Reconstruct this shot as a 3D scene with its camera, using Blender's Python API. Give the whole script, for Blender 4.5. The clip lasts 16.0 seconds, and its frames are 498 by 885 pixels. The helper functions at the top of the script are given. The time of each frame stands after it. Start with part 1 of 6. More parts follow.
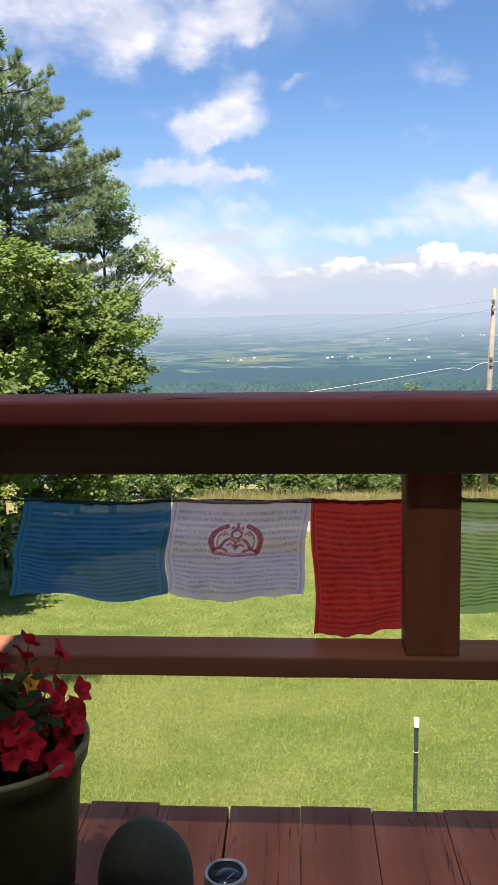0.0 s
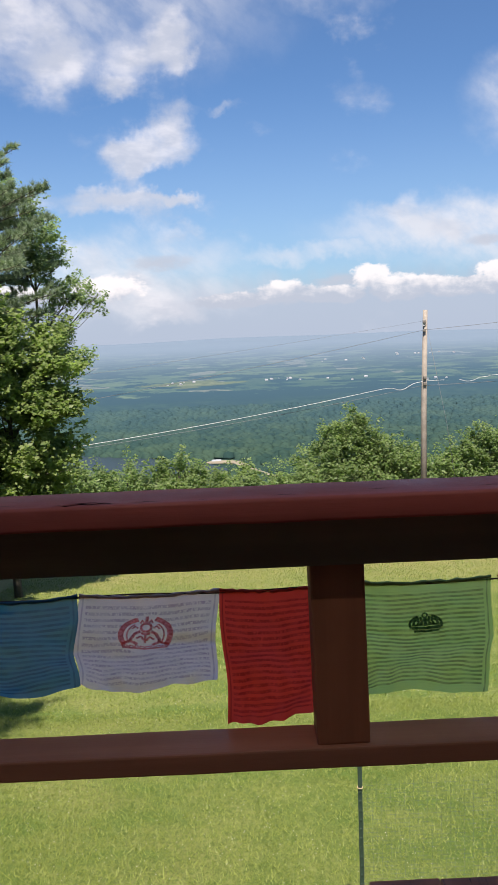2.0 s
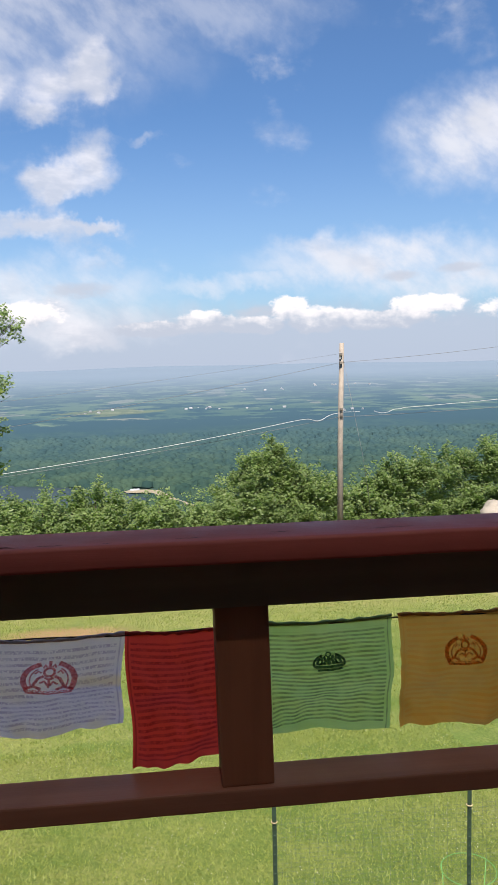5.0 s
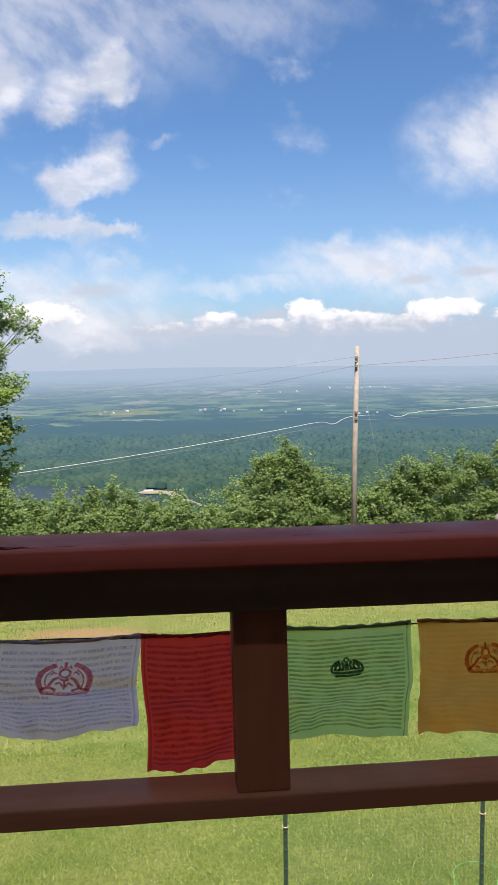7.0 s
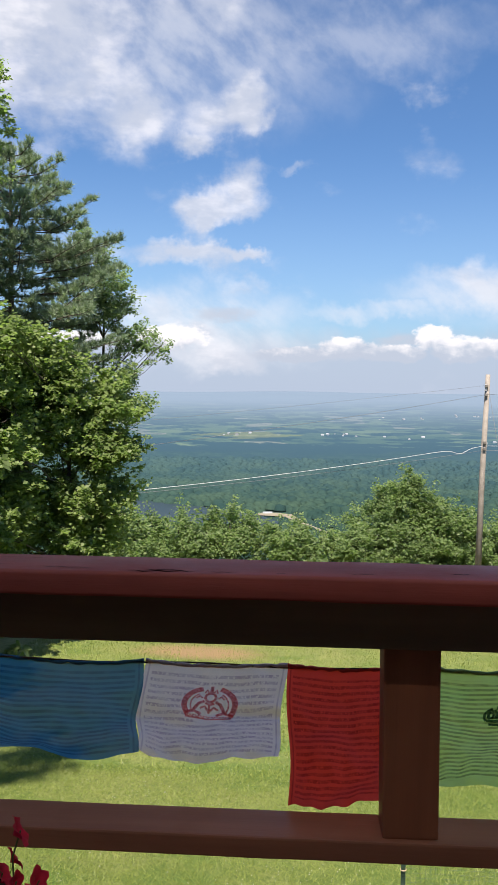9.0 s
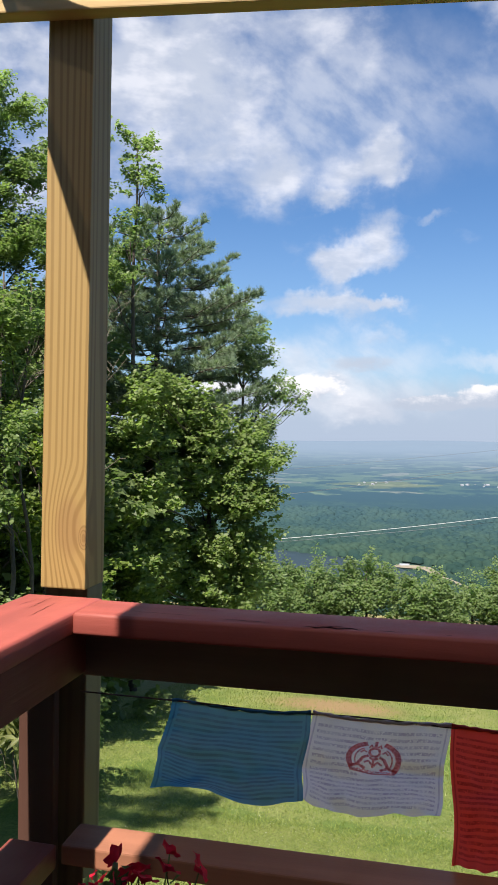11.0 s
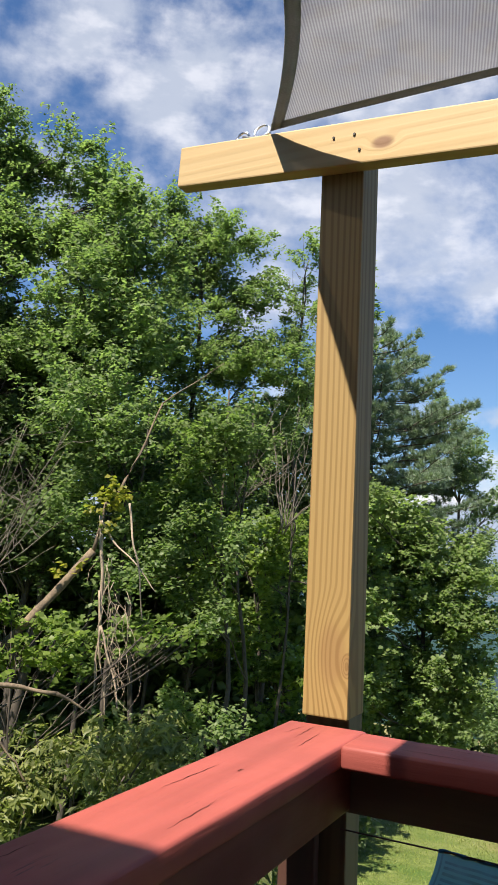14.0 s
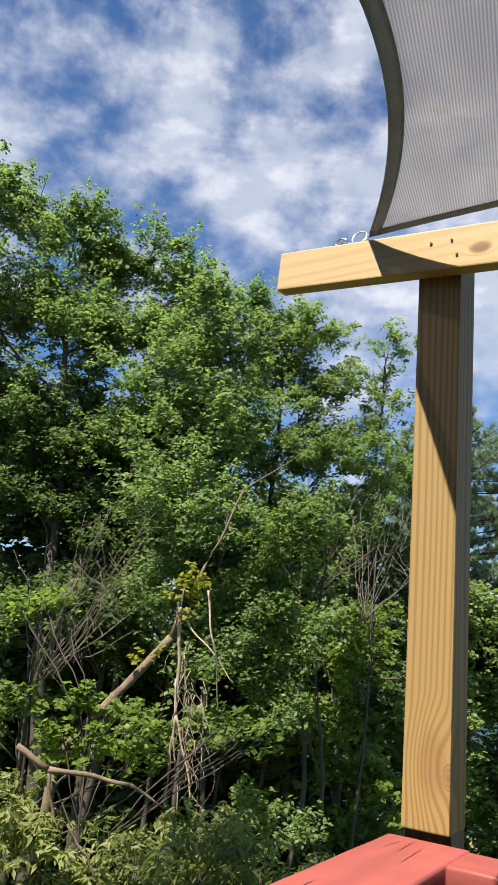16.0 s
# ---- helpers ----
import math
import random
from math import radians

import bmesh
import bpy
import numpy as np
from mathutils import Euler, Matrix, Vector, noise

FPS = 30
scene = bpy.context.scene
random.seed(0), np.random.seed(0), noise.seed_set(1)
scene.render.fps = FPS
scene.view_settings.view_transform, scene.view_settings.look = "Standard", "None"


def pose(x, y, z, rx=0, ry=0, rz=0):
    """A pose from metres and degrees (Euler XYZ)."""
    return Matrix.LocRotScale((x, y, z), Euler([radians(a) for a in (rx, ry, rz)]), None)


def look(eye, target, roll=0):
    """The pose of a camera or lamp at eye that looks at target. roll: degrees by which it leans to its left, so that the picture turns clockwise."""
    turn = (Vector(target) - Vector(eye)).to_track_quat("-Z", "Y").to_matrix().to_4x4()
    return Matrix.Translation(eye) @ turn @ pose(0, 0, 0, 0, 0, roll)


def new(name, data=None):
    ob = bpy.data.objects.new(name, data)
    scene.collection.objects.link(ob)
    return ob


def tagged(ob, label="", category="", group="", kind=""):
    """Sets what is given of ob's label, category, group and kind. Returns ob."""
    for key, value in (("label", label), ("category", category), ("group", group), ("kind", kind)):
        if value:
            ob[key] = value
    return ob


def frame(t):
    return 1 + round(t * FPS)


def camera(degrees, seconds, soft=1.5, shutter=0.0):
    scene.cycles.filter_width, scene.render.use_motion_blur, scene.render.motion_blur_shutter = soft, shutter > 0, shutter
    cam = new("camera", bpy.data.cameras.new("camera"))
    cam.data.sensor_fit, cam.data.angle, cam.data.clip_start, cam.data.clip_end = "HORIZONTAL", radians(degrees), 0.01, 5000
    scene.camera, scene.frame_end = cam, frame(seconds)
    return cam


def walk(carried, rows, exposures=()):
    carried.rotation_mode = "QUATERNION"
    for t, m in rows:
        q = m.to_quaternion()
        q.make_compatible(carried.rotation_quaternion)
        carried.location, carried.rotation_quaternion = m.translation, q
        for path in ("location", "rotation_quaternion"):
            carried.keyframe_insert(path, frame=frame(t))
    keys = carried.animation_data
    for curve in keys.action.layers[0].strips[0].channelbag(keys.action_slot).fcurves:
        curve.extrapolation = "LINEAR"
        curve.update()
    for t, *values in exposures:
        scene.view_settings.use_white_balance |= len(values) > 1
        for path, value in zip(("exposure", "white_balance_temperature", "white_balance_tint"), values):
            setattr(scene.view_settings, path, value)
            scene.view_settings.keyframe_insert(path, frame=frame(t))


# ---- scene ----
cam = camera(34.4, 16.0)
PATH = [
    (0, (0.213, 0.137, 1.055), (0.092, 2.107, 0.732), -0.8),
    (0.5, (0.236, 0.124, 1.082), (0.14, 2.114, 0.909), -1.0),
    (1, (0.237, 0.14, 1.105), (0.195, 2.135, 0.957), -1.4),
    (1.5, (0.266, 0.16, 1.143), (0.26, 2.149, 0.925), -2.4),
    (2, (0.281, 0.156, 1.168), (0.305, 2.137, 0.898), -2.3),
    (2.5, (0.28, 0.15, 1.189), (0.318, 2.133, 0.937), -1.5),
    (3, (0.278, 0.146, 1.197), (0.324, 2.135, 0.989), -0.9),
    (3.5, (0.287, 0.144, 1.195), (0.389, 2.132, 1.01), -1.0),
    (4, (0.292, 0.147, 1.191), (0.462, 2.131, 0.997), -1.0),
    (4.5, (0.302, 0.138, 1.192), (0.529, 2.114, 0.988), -1.3),
    (7, (0.294, 0.155, 1.19), (0.486, 2.135, 0.992), -0.7),
    (7.5, (0.286, 0.156, 1.191), (0.422, 2.142, 1.0), -0.6),
    (8, (0.277, 0.163, 1.19), (0.343, 2.154, 1.013), -0.6),
    (8.5, (0.258, 0.166, 1.195), (0.241, 2.159, 1.036), 0.1),
    (9, (0.237, 0.169, 1.198), (0.129, 2.161, 1.059), 0.8),
    (11.5, (0.175, 0.054, 1.235), (-0.366, 1.979, 1.25), 0.9),
    (12, (0.15, 0.053, 1.237), (-0.495, 1.945, 1.287), 1.3),
    (12.5, (0.135, 0.046, 1.238), (-0.585, 1.911, 1.316), 1.7),
    (13, (0.118, 0.04, 1.245), (-0.675, 1.872, 1.364), 2.1),
    (13.5, (0.108, 0.028, 1.252), (-0.76, 1.821, 1.431), 2.2),
    (14, (0.101, 0.019, 1.256), (-0.824, 1.776, 1.495), 2.4),
    (14.5, (0.097, 0.009, 1.259), (-0.868, 1.736, 1.552), 2.6),
    (15, (0.09, -0.001, 1.263), (-0.908, 1.697, 1.607), 3.1),
    (15.5, (0.084, -0.013, 1.265), (-0.954, 1.649, 1.664), 3.6),
    (16, (0.076, -0.021, 1.27), (-1.006, 1.603, 1.709), 4.3),
]
walk(cam, [(r[0], look(*r[1:])) for r in PATH], [(0.0, 1.46, 7300, 18), (0.5, 1.42, 7200, 17), (1.0, 1.20, 7100, 17), (1.5, 1.06, 7100, 17), (2.5, 1.18, 7100, 16), (9.0, 1.20, 7000, 15), (12.0, 1.16, 6800, 13), (16.0, 1.20, 6800, 13)])

# ---- world and light ----
SUN_TRAVEL = Vector((0.022, 0.60, -1.0)).normalized()


def node(nt, kind, ins=None, **attrs):
    n = nt.nodes.new(kind)
    if "operation" in attrs:
        n.operation = attrs["operation"]
    if "use_clamp" in attrs:
        n.use_clamp = attrs["use_clamp"]
    if "interpolation_type" in attrs:
        n.interpolation_type = attrs["interpolation_type"]
    if "data_type" in attrs:
        n.data_type, n.blend_type = attrs["data_type"], attrs["blend_type"]
    if "feature" in attrs:
        n.feature, n.distance = attrs["feature"], attrs["distance"]
    for k, v in (ins or {}).items():
        if isinstance(v, bpy.types.NodeSocket):
            nt.links.new(v, n.inputs[k])
        else:
            n.inputs[k].default_value = v
    return n


def calc(nt, op, a, b=0.0, c=0.0, clamp=False):
    return node(nt, "ShaderNodeMath", {0: a, 1: b, 2: c}, operation=op, use_clamp=clamp).outputs[0]


def span(nt, v, lo, hi, a=0.0, b=1.0):
    return node(nt, "ShaderNodeMapRange", {0: v, 1: lo, 2: hi, 3: a, 4: b}, interpolation_type="SMOOTHSTEP").outputs[0]


def blend(nt, f, a, b, how="MIX"):
    n = node(nt, "ShaderNodeMix", data_type="RGBA", blend_type=how)
    for sock, v in ((n.inputs[0], f), (n.inputs[6], a), (n.inputs[7], b)):
        if isinstance(v, bpy.types.NodeSocket):
            nt.links.new(v, sock)
        else:
            sock.default_value = v if not isinstance(v, tuple) or len(v) == 4 else (*v, 1)
    return n.outputs[2]


def fuzz(nt, vec, scale, detail=4.0, rough=0.55, warp=0.0):
    return node(nt, "ShaderNodeTexNoise", {"Vector": vec, "Scale": scale, "Detail": detail, "Roughness": rough, "Distortion": warp}).outputs[0]


def stretch(nt, vec, s, at=(0, 0, 0)):
    return node(nt, "ShaderNodeMapping", {"Vector": vec, "Scale": s, "Location": at}).outputs[0]


world = bpy.data.worlds.new("sky")
scene.world = world
world.use_nodes = True
wt = world.node_tree
wt.nodes.clear()
sky = node(wt, "ShaderNodeTexSky")
sky.sky_type, sky.sun_disc, sky.sun_elevation, sky.sun_rotation = "NISHITA", False, radians(59), radians(180)
sky.altitude, sky.air_density, sky.dust_density, sky.ozone_density = 300.0, 1.0, 1.2, 1.5
way = node(wt, "ShaderNodeTexCoord").outputs["Generated"]
sep = node(wt, "ShaderNodeSeparateXYZ", {0: way})
wx, wy, wz = sep.outputs
su, sv = calc(wt, "ARCTAN2", wx, wy), calc(wt, "ARCSINE", wz)
flat = node(wt, "ShaderNodeCombineXYZ", {0: su, 1: sv, 2: 0.0}).outputs[0]
# broken cloud: how much of it there is in each quarter of the sky
CLOUDS = [(-0.8, 0.52, 0.36, 0.34, 0.27), (-0.48, 0.6, 0.22, 0.2, 0.2), (-0.27, 0.45, 0.15, 0.13, 0.26), (-0.36, 0.3, 0.12, 0.12, 0.2), (0.05, 0.50, 0.20, 0.07, 0.20),
          (-0.125, 0.374, 0.201, 0.074, 0.05), (0.08, 0.376, 0.094, 0.027, 0.06), (-0.200, 0.306, 0.03, 0.030, 0.16), (-0.058, 0.329, 0.020, 0.030, 0.38), (-0.100, 0.303, 0.033, 0.026, 0.34),
          (-0.129, 0.278, 0.02, 0.013, 0.3), (-0.061, 0.254, 0.023, 0.02, 0.42), (-0.078, 0.22, 0.047, 0.019, 0.42), (-0.118, 0.203, 0.024, 0.016, 0.38), (-0.007, 0.259, 0.023, 0.006, 0.26),
          (-0.172, 0.167, 0.067, 0.013, 0.38), (-0.098, 0.154, 0.053, 0.017, 0.4), (-0.057, 0.166, 0.024, 0.007, 0.34), (-0.069, 0.126, 0.044, 0.011, 0.36), (0.148, 0.333, 0.02, 0.013, 0.24), (0.375, 0.251, 0.06, 0.036, 0.2),
          (0.171, 0.139, 0.033, 0.012, 0.2), (0.266, 0.116, 0.134, 0.023, 0.12), (0.332, 0.091, 0.094, 0.023, 0.12), (0.109, 0.096, 0.08, 0.012, 0.08), (-0.13, 0.088, 0.087, 0.02, 0.1),
          (-0.138, 0.06, 0.05, 0.019, 0.36), (-0.065, 0.03, 0.044, 0.013, 0.34), (-0.188, 0.101, 0.04, 0.02, 0.24)]
drift = node(wt, "ShaderNodeTexNoise", {"Vector": flat, "Scale": 24.0, "Detail": 4.0, "Roughness": 0.6}).outputs[1]
drift = node(wt, "ShaderNodeVectorMath", {0: node(wt, "ShaderNodeVectorMath", {0: drift, 1: (0.5, 0.5, 0.5)}, operation="SUBTRACT").outputs[0], 3: 0.055}, operation="SCALE").outputs[0]
loose = node(wt, "ShaderNodeVectorMath", {0: flat, 1: drift}, operation="ADD").outputs[0]
cover = 0.0
for cx, cy, rx, ry, amount in CLOUDS:
    near = stretch(wt, loose, (1 / rx, 1 / ry, 0), (-cx / rx, -cy / ry, 0))
    away = node(wt, "ShaderNodeVectorMath", {0: near}, operation="LENGTH").outputs[1]
    cover = calc(wt, "ADD", cover, span(wt, away, 1.9, 0.2, 0.0, amount))
puffs = fuzz(wt, stretch(wt, flat, (0.9, 1.2, 1.0)), 10.0, 6.0, 0.50, 0.1)
fine = fuzz(wt, stretch(wt, flat, (1.0, 1.5, 1.0), (3.1, 1.7, 0)), 34.0, 5.0, 0.6)
density = calc(wt, "ADD", calc(wt, "ADD", calc(wt, "MULTIPLY_ADD", puffs, 1.35, -0.315), calc(wt, "MULTIPLY_ADD", fine, 0.24, 0.06)), cover)
mask = span(wt, density, 0.63, 1.12)
bank = span(wt, calc(wt, "ADD", sv, calc(wt, "MULTIPLY", fuzz(wt, stretch(wt, flat, (1.0, 0.5, 1.0)), 22.0, 5.0, 0.6), -0.045)), 0.056, 0.014, 0.0, 0.92)
shadeside = span(wt, fuzz(wt, stretch(wt, flat, (1.0, 2.2, 1.0), (0.4, 0.31, 0)), 13.0, 4.0), 0.42, 0.66)
cloud = blend(wt, shadeside, (0.46, 0.52, 0.62, 1), (0.68, 0.72, 0.79, 1))
bankcol = (0.345, 0.430, 0.560, 1)
lift = node(wt, "ShaderNodeVectorMath", {0: sky.outputs[0], 3: 0.080}, operation="SCALE").outputs[0]
deep = blend(wt, 1.0, lift, (0.62, 0.98, 1.34, 1), "MULTIPLY")
air = blend(wt, span(wt, sv, 0.30, 0.0, 0.0, 0.35), deep, (0.39, 0.53, 0.70, 1))
hazed = blend(wt, bank, air, bankcol)
lumps = fuzz(wt, stretch(wt, flat, (1.0, 1.4, 1.0), (0.7, 0.2, 0)), 34.0, 8.0, 0.6)
heap = 0.0
for cx, cy, rx, ry in ((0.067, 0.048, 0.045, 0.012), (0.0, 0.040, 0.045, 0.010), (0.12, 0.042, 0.05, 0.010), (0.225, 0.050, 0.05, 0.011), (0.29, 0.048, 0.06, 0.011), (0.167, 0.061, 0.022, 0.017), (0.197, 0.047, 0.042, 0.014), (0.259, 0.045, 0.030, 0.010), (0.332, 0.062, 0.050, 0.011), (-0.151, 0.060, 0.044, 0.015), (-0.30, 0.052, 0.09, 0.014), (0.50, 0.056, 0.10, 0.014)):
    near = stretch(wt, flat, (1 / rx, 1 / ry, 0), (-cx / rx, -cy / ry, 0))
    heap = calc(wt, "MAXIMUM", heap, span(wt, node(wt, "ShaderNodeVectorMath", {0: near}, operation="LENGTH").outputs[1], 1.7, 0.1))
cumulus = calc(wt, "MULTIPLY", span(wt, heap, 0.02, 0.25), span(wt, calc(wt, "ADD", calc(wt, "MULTIPLY", heap, 0.95), calc(wt, "MULTIPLY", calc(wt, "SUBTRACT", lumps, 0.5), 1.7)), 0.24, 0.56))
crest = blend(wt, span(wt, calc(wt, "ADD", calc(wt, "SUBTRACT", sv, 0.046), calc(wt, "MULTIPLY", calc(wt, "SUBTRACT", lumps, 0.5), 0.05)), -0.006, 0.016), (0.38, 0.45, 0.56, 1), (0.76, 0.78, 0.82, 1))
dusk = 0.0
for cx, cy, rx, ry in ((-0.084, 0.086, 0.055, 0.014), (0.303, 0.096, 0.026, 0.009), (0.374, 0.104, 0.034, 0.009), (0.129, 0.058, 0.040, 0.011), (0.02, 0.040, 0.10, 0.010)):
    near = stretch(wt, flat, (1 / rx, 1 / ry, 0), (-cx / rx, -cy / ry, 0))
    dusk = calc(wt, "ADD", dusk, span(wt, node(wt, "ShaderNodeVectorMath", {0: near}, operation="LENGTH").outputs[1], 1.4, 0.2))
dusk = calc(wt, "MULTIPLY", span(wt, calc(wt, "ADD", calc(wt, "MULTIPLY", dusk, 0.45), fuzz(wt, stretch(wt, flat, (1.0, 2.0, 1.0), (1.2, 0.5, 0)), 28.0, 6.0, 0.6)), 0.62, 0.95), calc(wt, "MINIMUM", dusk, 1.0))
# thin sheets of high cloud with soft streaks
streak = span(wt, fuzz(wt, stretch(wt, node(wt, "ShaderNodeVectorRotate", {"Vector": flat, "Angle": 0.6}).outputs[0], (1.0, 1.7, 1.0), (2.2, 0.4, 0)), 17.0, 6.0, 0.55), 0.30, 0.66, 0.35, 1.0)
sheets = 0.0
for cx, cy, rx, ry, amount in ((-0.17, 0.385, 0.22, 0.085, 0.52), (0.09, 0.392, 0.13, 0.035, 0.36), (0.28, 0.117, 0.15, 0.026, 0.85), (0.36, 0.090, 0.13, 0.022, 0.75), (-0.12, 0.088, 0.12, 0.034, 0.65), (0.385, 0.250, 0.085, 0.050, 0.85), (0.10, 0.094, 0.10, 0.012, 0.5), (-0.10, 0.055, 0.13, 0.030, 0.55), (0.60, 0.13, 0.15, 0.04, 0.6)):
    near = stretch(wt, loose, (1 / rx, 1 / ry, 0), (-cx / rx, -cy / ry, 0))
    sheets = calc(wt, "MAXIMUM", sheets, span(wt, node(wt, "ShaderNodeVectorMath", {0: near}, operation="LENGTH").outputs[1], 1.5, 0.3, 0.0, amount))
hazed = blend(wt, calc(wt, "MULTIPLY", sheets, streak), hazed, (0.60, 0.655, 0.735, 1))
veiled = blend(wt, calc(wt, "MULTIPLY", mask, 0.80), hazed, cloud)
veiled = blend(wt, calc(wt, "MULTIPLY", dusk, 0.75), veiled, (0.40, 0.46, 0.56, 1))
final = blend(wt, calc(wt, "MULTIPLY", cumulus, 0.88), veiled, crest)
bg = node(wt, "ShaderNodeBackground", {"Color": final, "Strength": 0.62})
wt.links.new(bg.outputs[0], node(wt, "ShaderNodeOutputWorld").inputs[0])

sun = new("sun", bpy.data.lights.new("sun", "SUN"))
sun.data.energy, sun.data.angle, sun.data.color = 4.9, radians(0.6), (1.0, 0.95, 0.86)
sun.rotation_mode = "QUATERNION"
sun.rotation_quaternion = SUN_TRAVEL.to_track_quat("-Z", "Y")


# ---- materials ----
def material(name, rough=0.6, metal=0.0, spec=0.5):
    m = bpy.data.materials.new(name)
    m.use_nodes = True
    nt = m.node_tree
    b = nt.nodes["Principled BSDF"]
    b.inputs["Roughness"].default_value, b.inputs["Metallic"].default_value = rough, metal
    b.inputs["Specular IOR Level"].default_value = spec
    return m, nt, b


def relief(nt, b, height, strength=0.3, dist=0.002):
    nt.links.new(node(nt, "ShaderNodeBump", {"Height": height, "Strength": strength, "Distance": dist}).outputs[0], b.inputs["Normal"])


def plain(name, col, rough=0.6, var=0.25, scale=8.0, metal=0.0, bump=0.15, spec=0.5):
    m, nt, b = material(name, rough, metal, spec)
    pos = node(nt, "ShaderNodeTexCoord").outputs["Object"]
    n1, n2 = fuzz(nt, pos, scale), fuzz(nt, pos, scale * 9, 3.0)
    f = calc(nt, "ADD", calc(nt, "MULTIPLY", n1, 0.6), calc(nt, "MULTIPLY", n2, 0.4))
    c = blend(nt, span(nt, f, 0.3, 0.7), tuple(x * (1 - var) for x in col), tuple(min(1, x * (1 + var)) for x in col))
    nt.links.new(c, b.inputs["Base Color"])
    nt.links.new(span(nt, n1, 0.2, 0.8, rough - 0.08, min(1, rough + 0.1)), b.inputs["Roughness"])
    relief(nt, b, n2, bump)
    return m


def painted(name, col, worn, along="x", rough=0.42, spec=0.5, split=0.0):
    """Deck paint on timber: brush strokes and grain along the board, worn spots of darker wood."""
    m, nt, b = material(name, rough, 0.0, spec)
    pos = node(nt, "ShaderNodeTexCoord").outputs["Object"]
    s = {"x": (0.06, 1, 1), "y": (1, 0.06, 1), "z": (1, 1, 0.06)}[along]
    grain = fuzz(nt, stretch(nt, pos, s), 150.0, 5.0, 0.65)
    broad = fuzz(nt, stretch(nt, pos, s), 14.0, 4.0)
    blot = fuzz(nt, pos, 5.0, 5.0)
    c = blend(nt, span(nt, broad, 0.3, 0.7), tuple(x * 0.8 for x in col), tuple(x * 1.18 for x in col))
    c = blend(nt, span(nt, blot, 0.45, 0.75, 0.0, 0.4), c, tuple(x * 0.72 for x in col))
    bare = calc(nt, "MULTIPLY", span(nt, grain, 0.60, 0.70), span(nt, fuzz(nt, stretch(nt, pos, s, (3, 3, 3)), 9.0, 3.0), 0.58, 0.70))
    if split:
        tint = node(nt, "ShaderNodeObjectInfo").outputs["Random"]
        moved = node(nt, "ShaderNodeVectorMath", {0: pos, 1: node(nt, "ShaderNodeCombineXYZ", {0: tint, 1: calc(nt, "MULTIPLY", tint, 7.0), 2: 0.0}).outputs[0]}, operation="ADD").outputs[0]
        line = fuzz(nt, stretch(nt, moved, {"y": (1, 0.022, 1), "x": (0.022, 1, 1), "z": (1, 1, 0.022)}[along]), 62.0, 2.0, 0.5)
        bare = calc(nt, "MAXIMUM", bare, calc(nt, "MULTIPLY", span(nt, calc(nt, "ABSOLUTE", calc(nt, "SUBTRACT", line, 0.60)), 0.012, 0.003), split))
        c = blend(nt, 1.0, c, blend(nt, tint, (0.86, 0.86, 0.86), (1.12, 1.08, 1.04)), "MULTIPLY")
    c = blend(nt, calc(nt, "MULTIPLY", bare, 0.8), c, worn)
    nt.links.new(c, b.inputs["Base Color"])
    nt.links.new(span(nt, blot, 0.3, 0.7, rough - 0.08, rough + 0.16), b.inputs["Roughness"])
    relief(nt, b, calc(nt, "SUBTRACT", calc(nt, "ADD", grain, broad), bare), 0.45, 0.0012)
    return m


def timber(name, light, dark, along, freq=1.0, knots=(), swirl=0.03, heart=0.85):
    """Sawn softwood with long growth rings, and round knots at the given places."""
    m, nt, b = material(name, 0.62)
    pos = node(nt, "ShaderNodeTexCoord").outputs["Object"]
    s = {"x": (0.05, 1, 1), "z": (1, 1, 0.05)}[along]
    bent = fuzz(nt, stretch(nt, pos, s), 9.0, 2.0, 0.4)
    k = 0.0
    for at, r in knots:
        d = node(nt, "ShaderNodeVectorMath", {0: stretch(nt, pos, (1, 1, 0.45) if along == "z" else (0.6, 1, 1), tuple(-a * (0.6 if along == "x" and i == 0 else 0.45 if along == "z" and i == 2 else 1) for i, a in enumerate(at)))}, operation="LENGTH").outputs[1]
        k = calc(nt, "ADD", k, span(nt, d, r * 2.6, r * 0.2))
    w = {"x": calc(nt, "MULTIPLY", node(nt, "ShaderNodeSeparateXYZ", {0: pos}).outputs[2], 1.0),
         "z": node(nt, "ShaderNodeSeparateXYZ", {0: pos}).outputs[0]}[along]
    depth = calc(nt, "MULTIPLY", node(nt, "ShaderNodeSeparateXYZ", {0: pos}).outputs[1], 0.55)
    phase = calc(nt, "ADD", calc(nt, "ADD", calc(nt, "ADD", w, depth), calc(nt, "MULTIPLY", bent, 0.085)), calc(nt, "MULTIPLY", k, swirl))
    ring = calc(nt, "SINE", calc(nt, "MULTIPLY", phase, 760.0 * freq))
    fibre = fuzz(nt, stretch(nt, pos, s), 320.0, 4.0, 0.7)
    f = calc(nt, "ADD", span(nt, ring, -0.3, 1.0, 0.0, 0.75), calc(nt, "MULTIPLY", fibre, 0.3))
    c = blend(nt, f, light, dark)
    c = blend(nt, span(nt, fuzz(nt, pos, 3.0, 3.0), 0.35, 0.7, 0.0, 0.35), c, tuple(x * 0.86 for x in light))
    c = blend(nt, span(nt, k, 0.50, 0.95, 0.0, heart), c, (0.17, 0.075, 0.035))
    nt.links.new(c, b.inputs["Base Color"])
    relief(nt, b, f, 0.3, 0.0008)
    return m


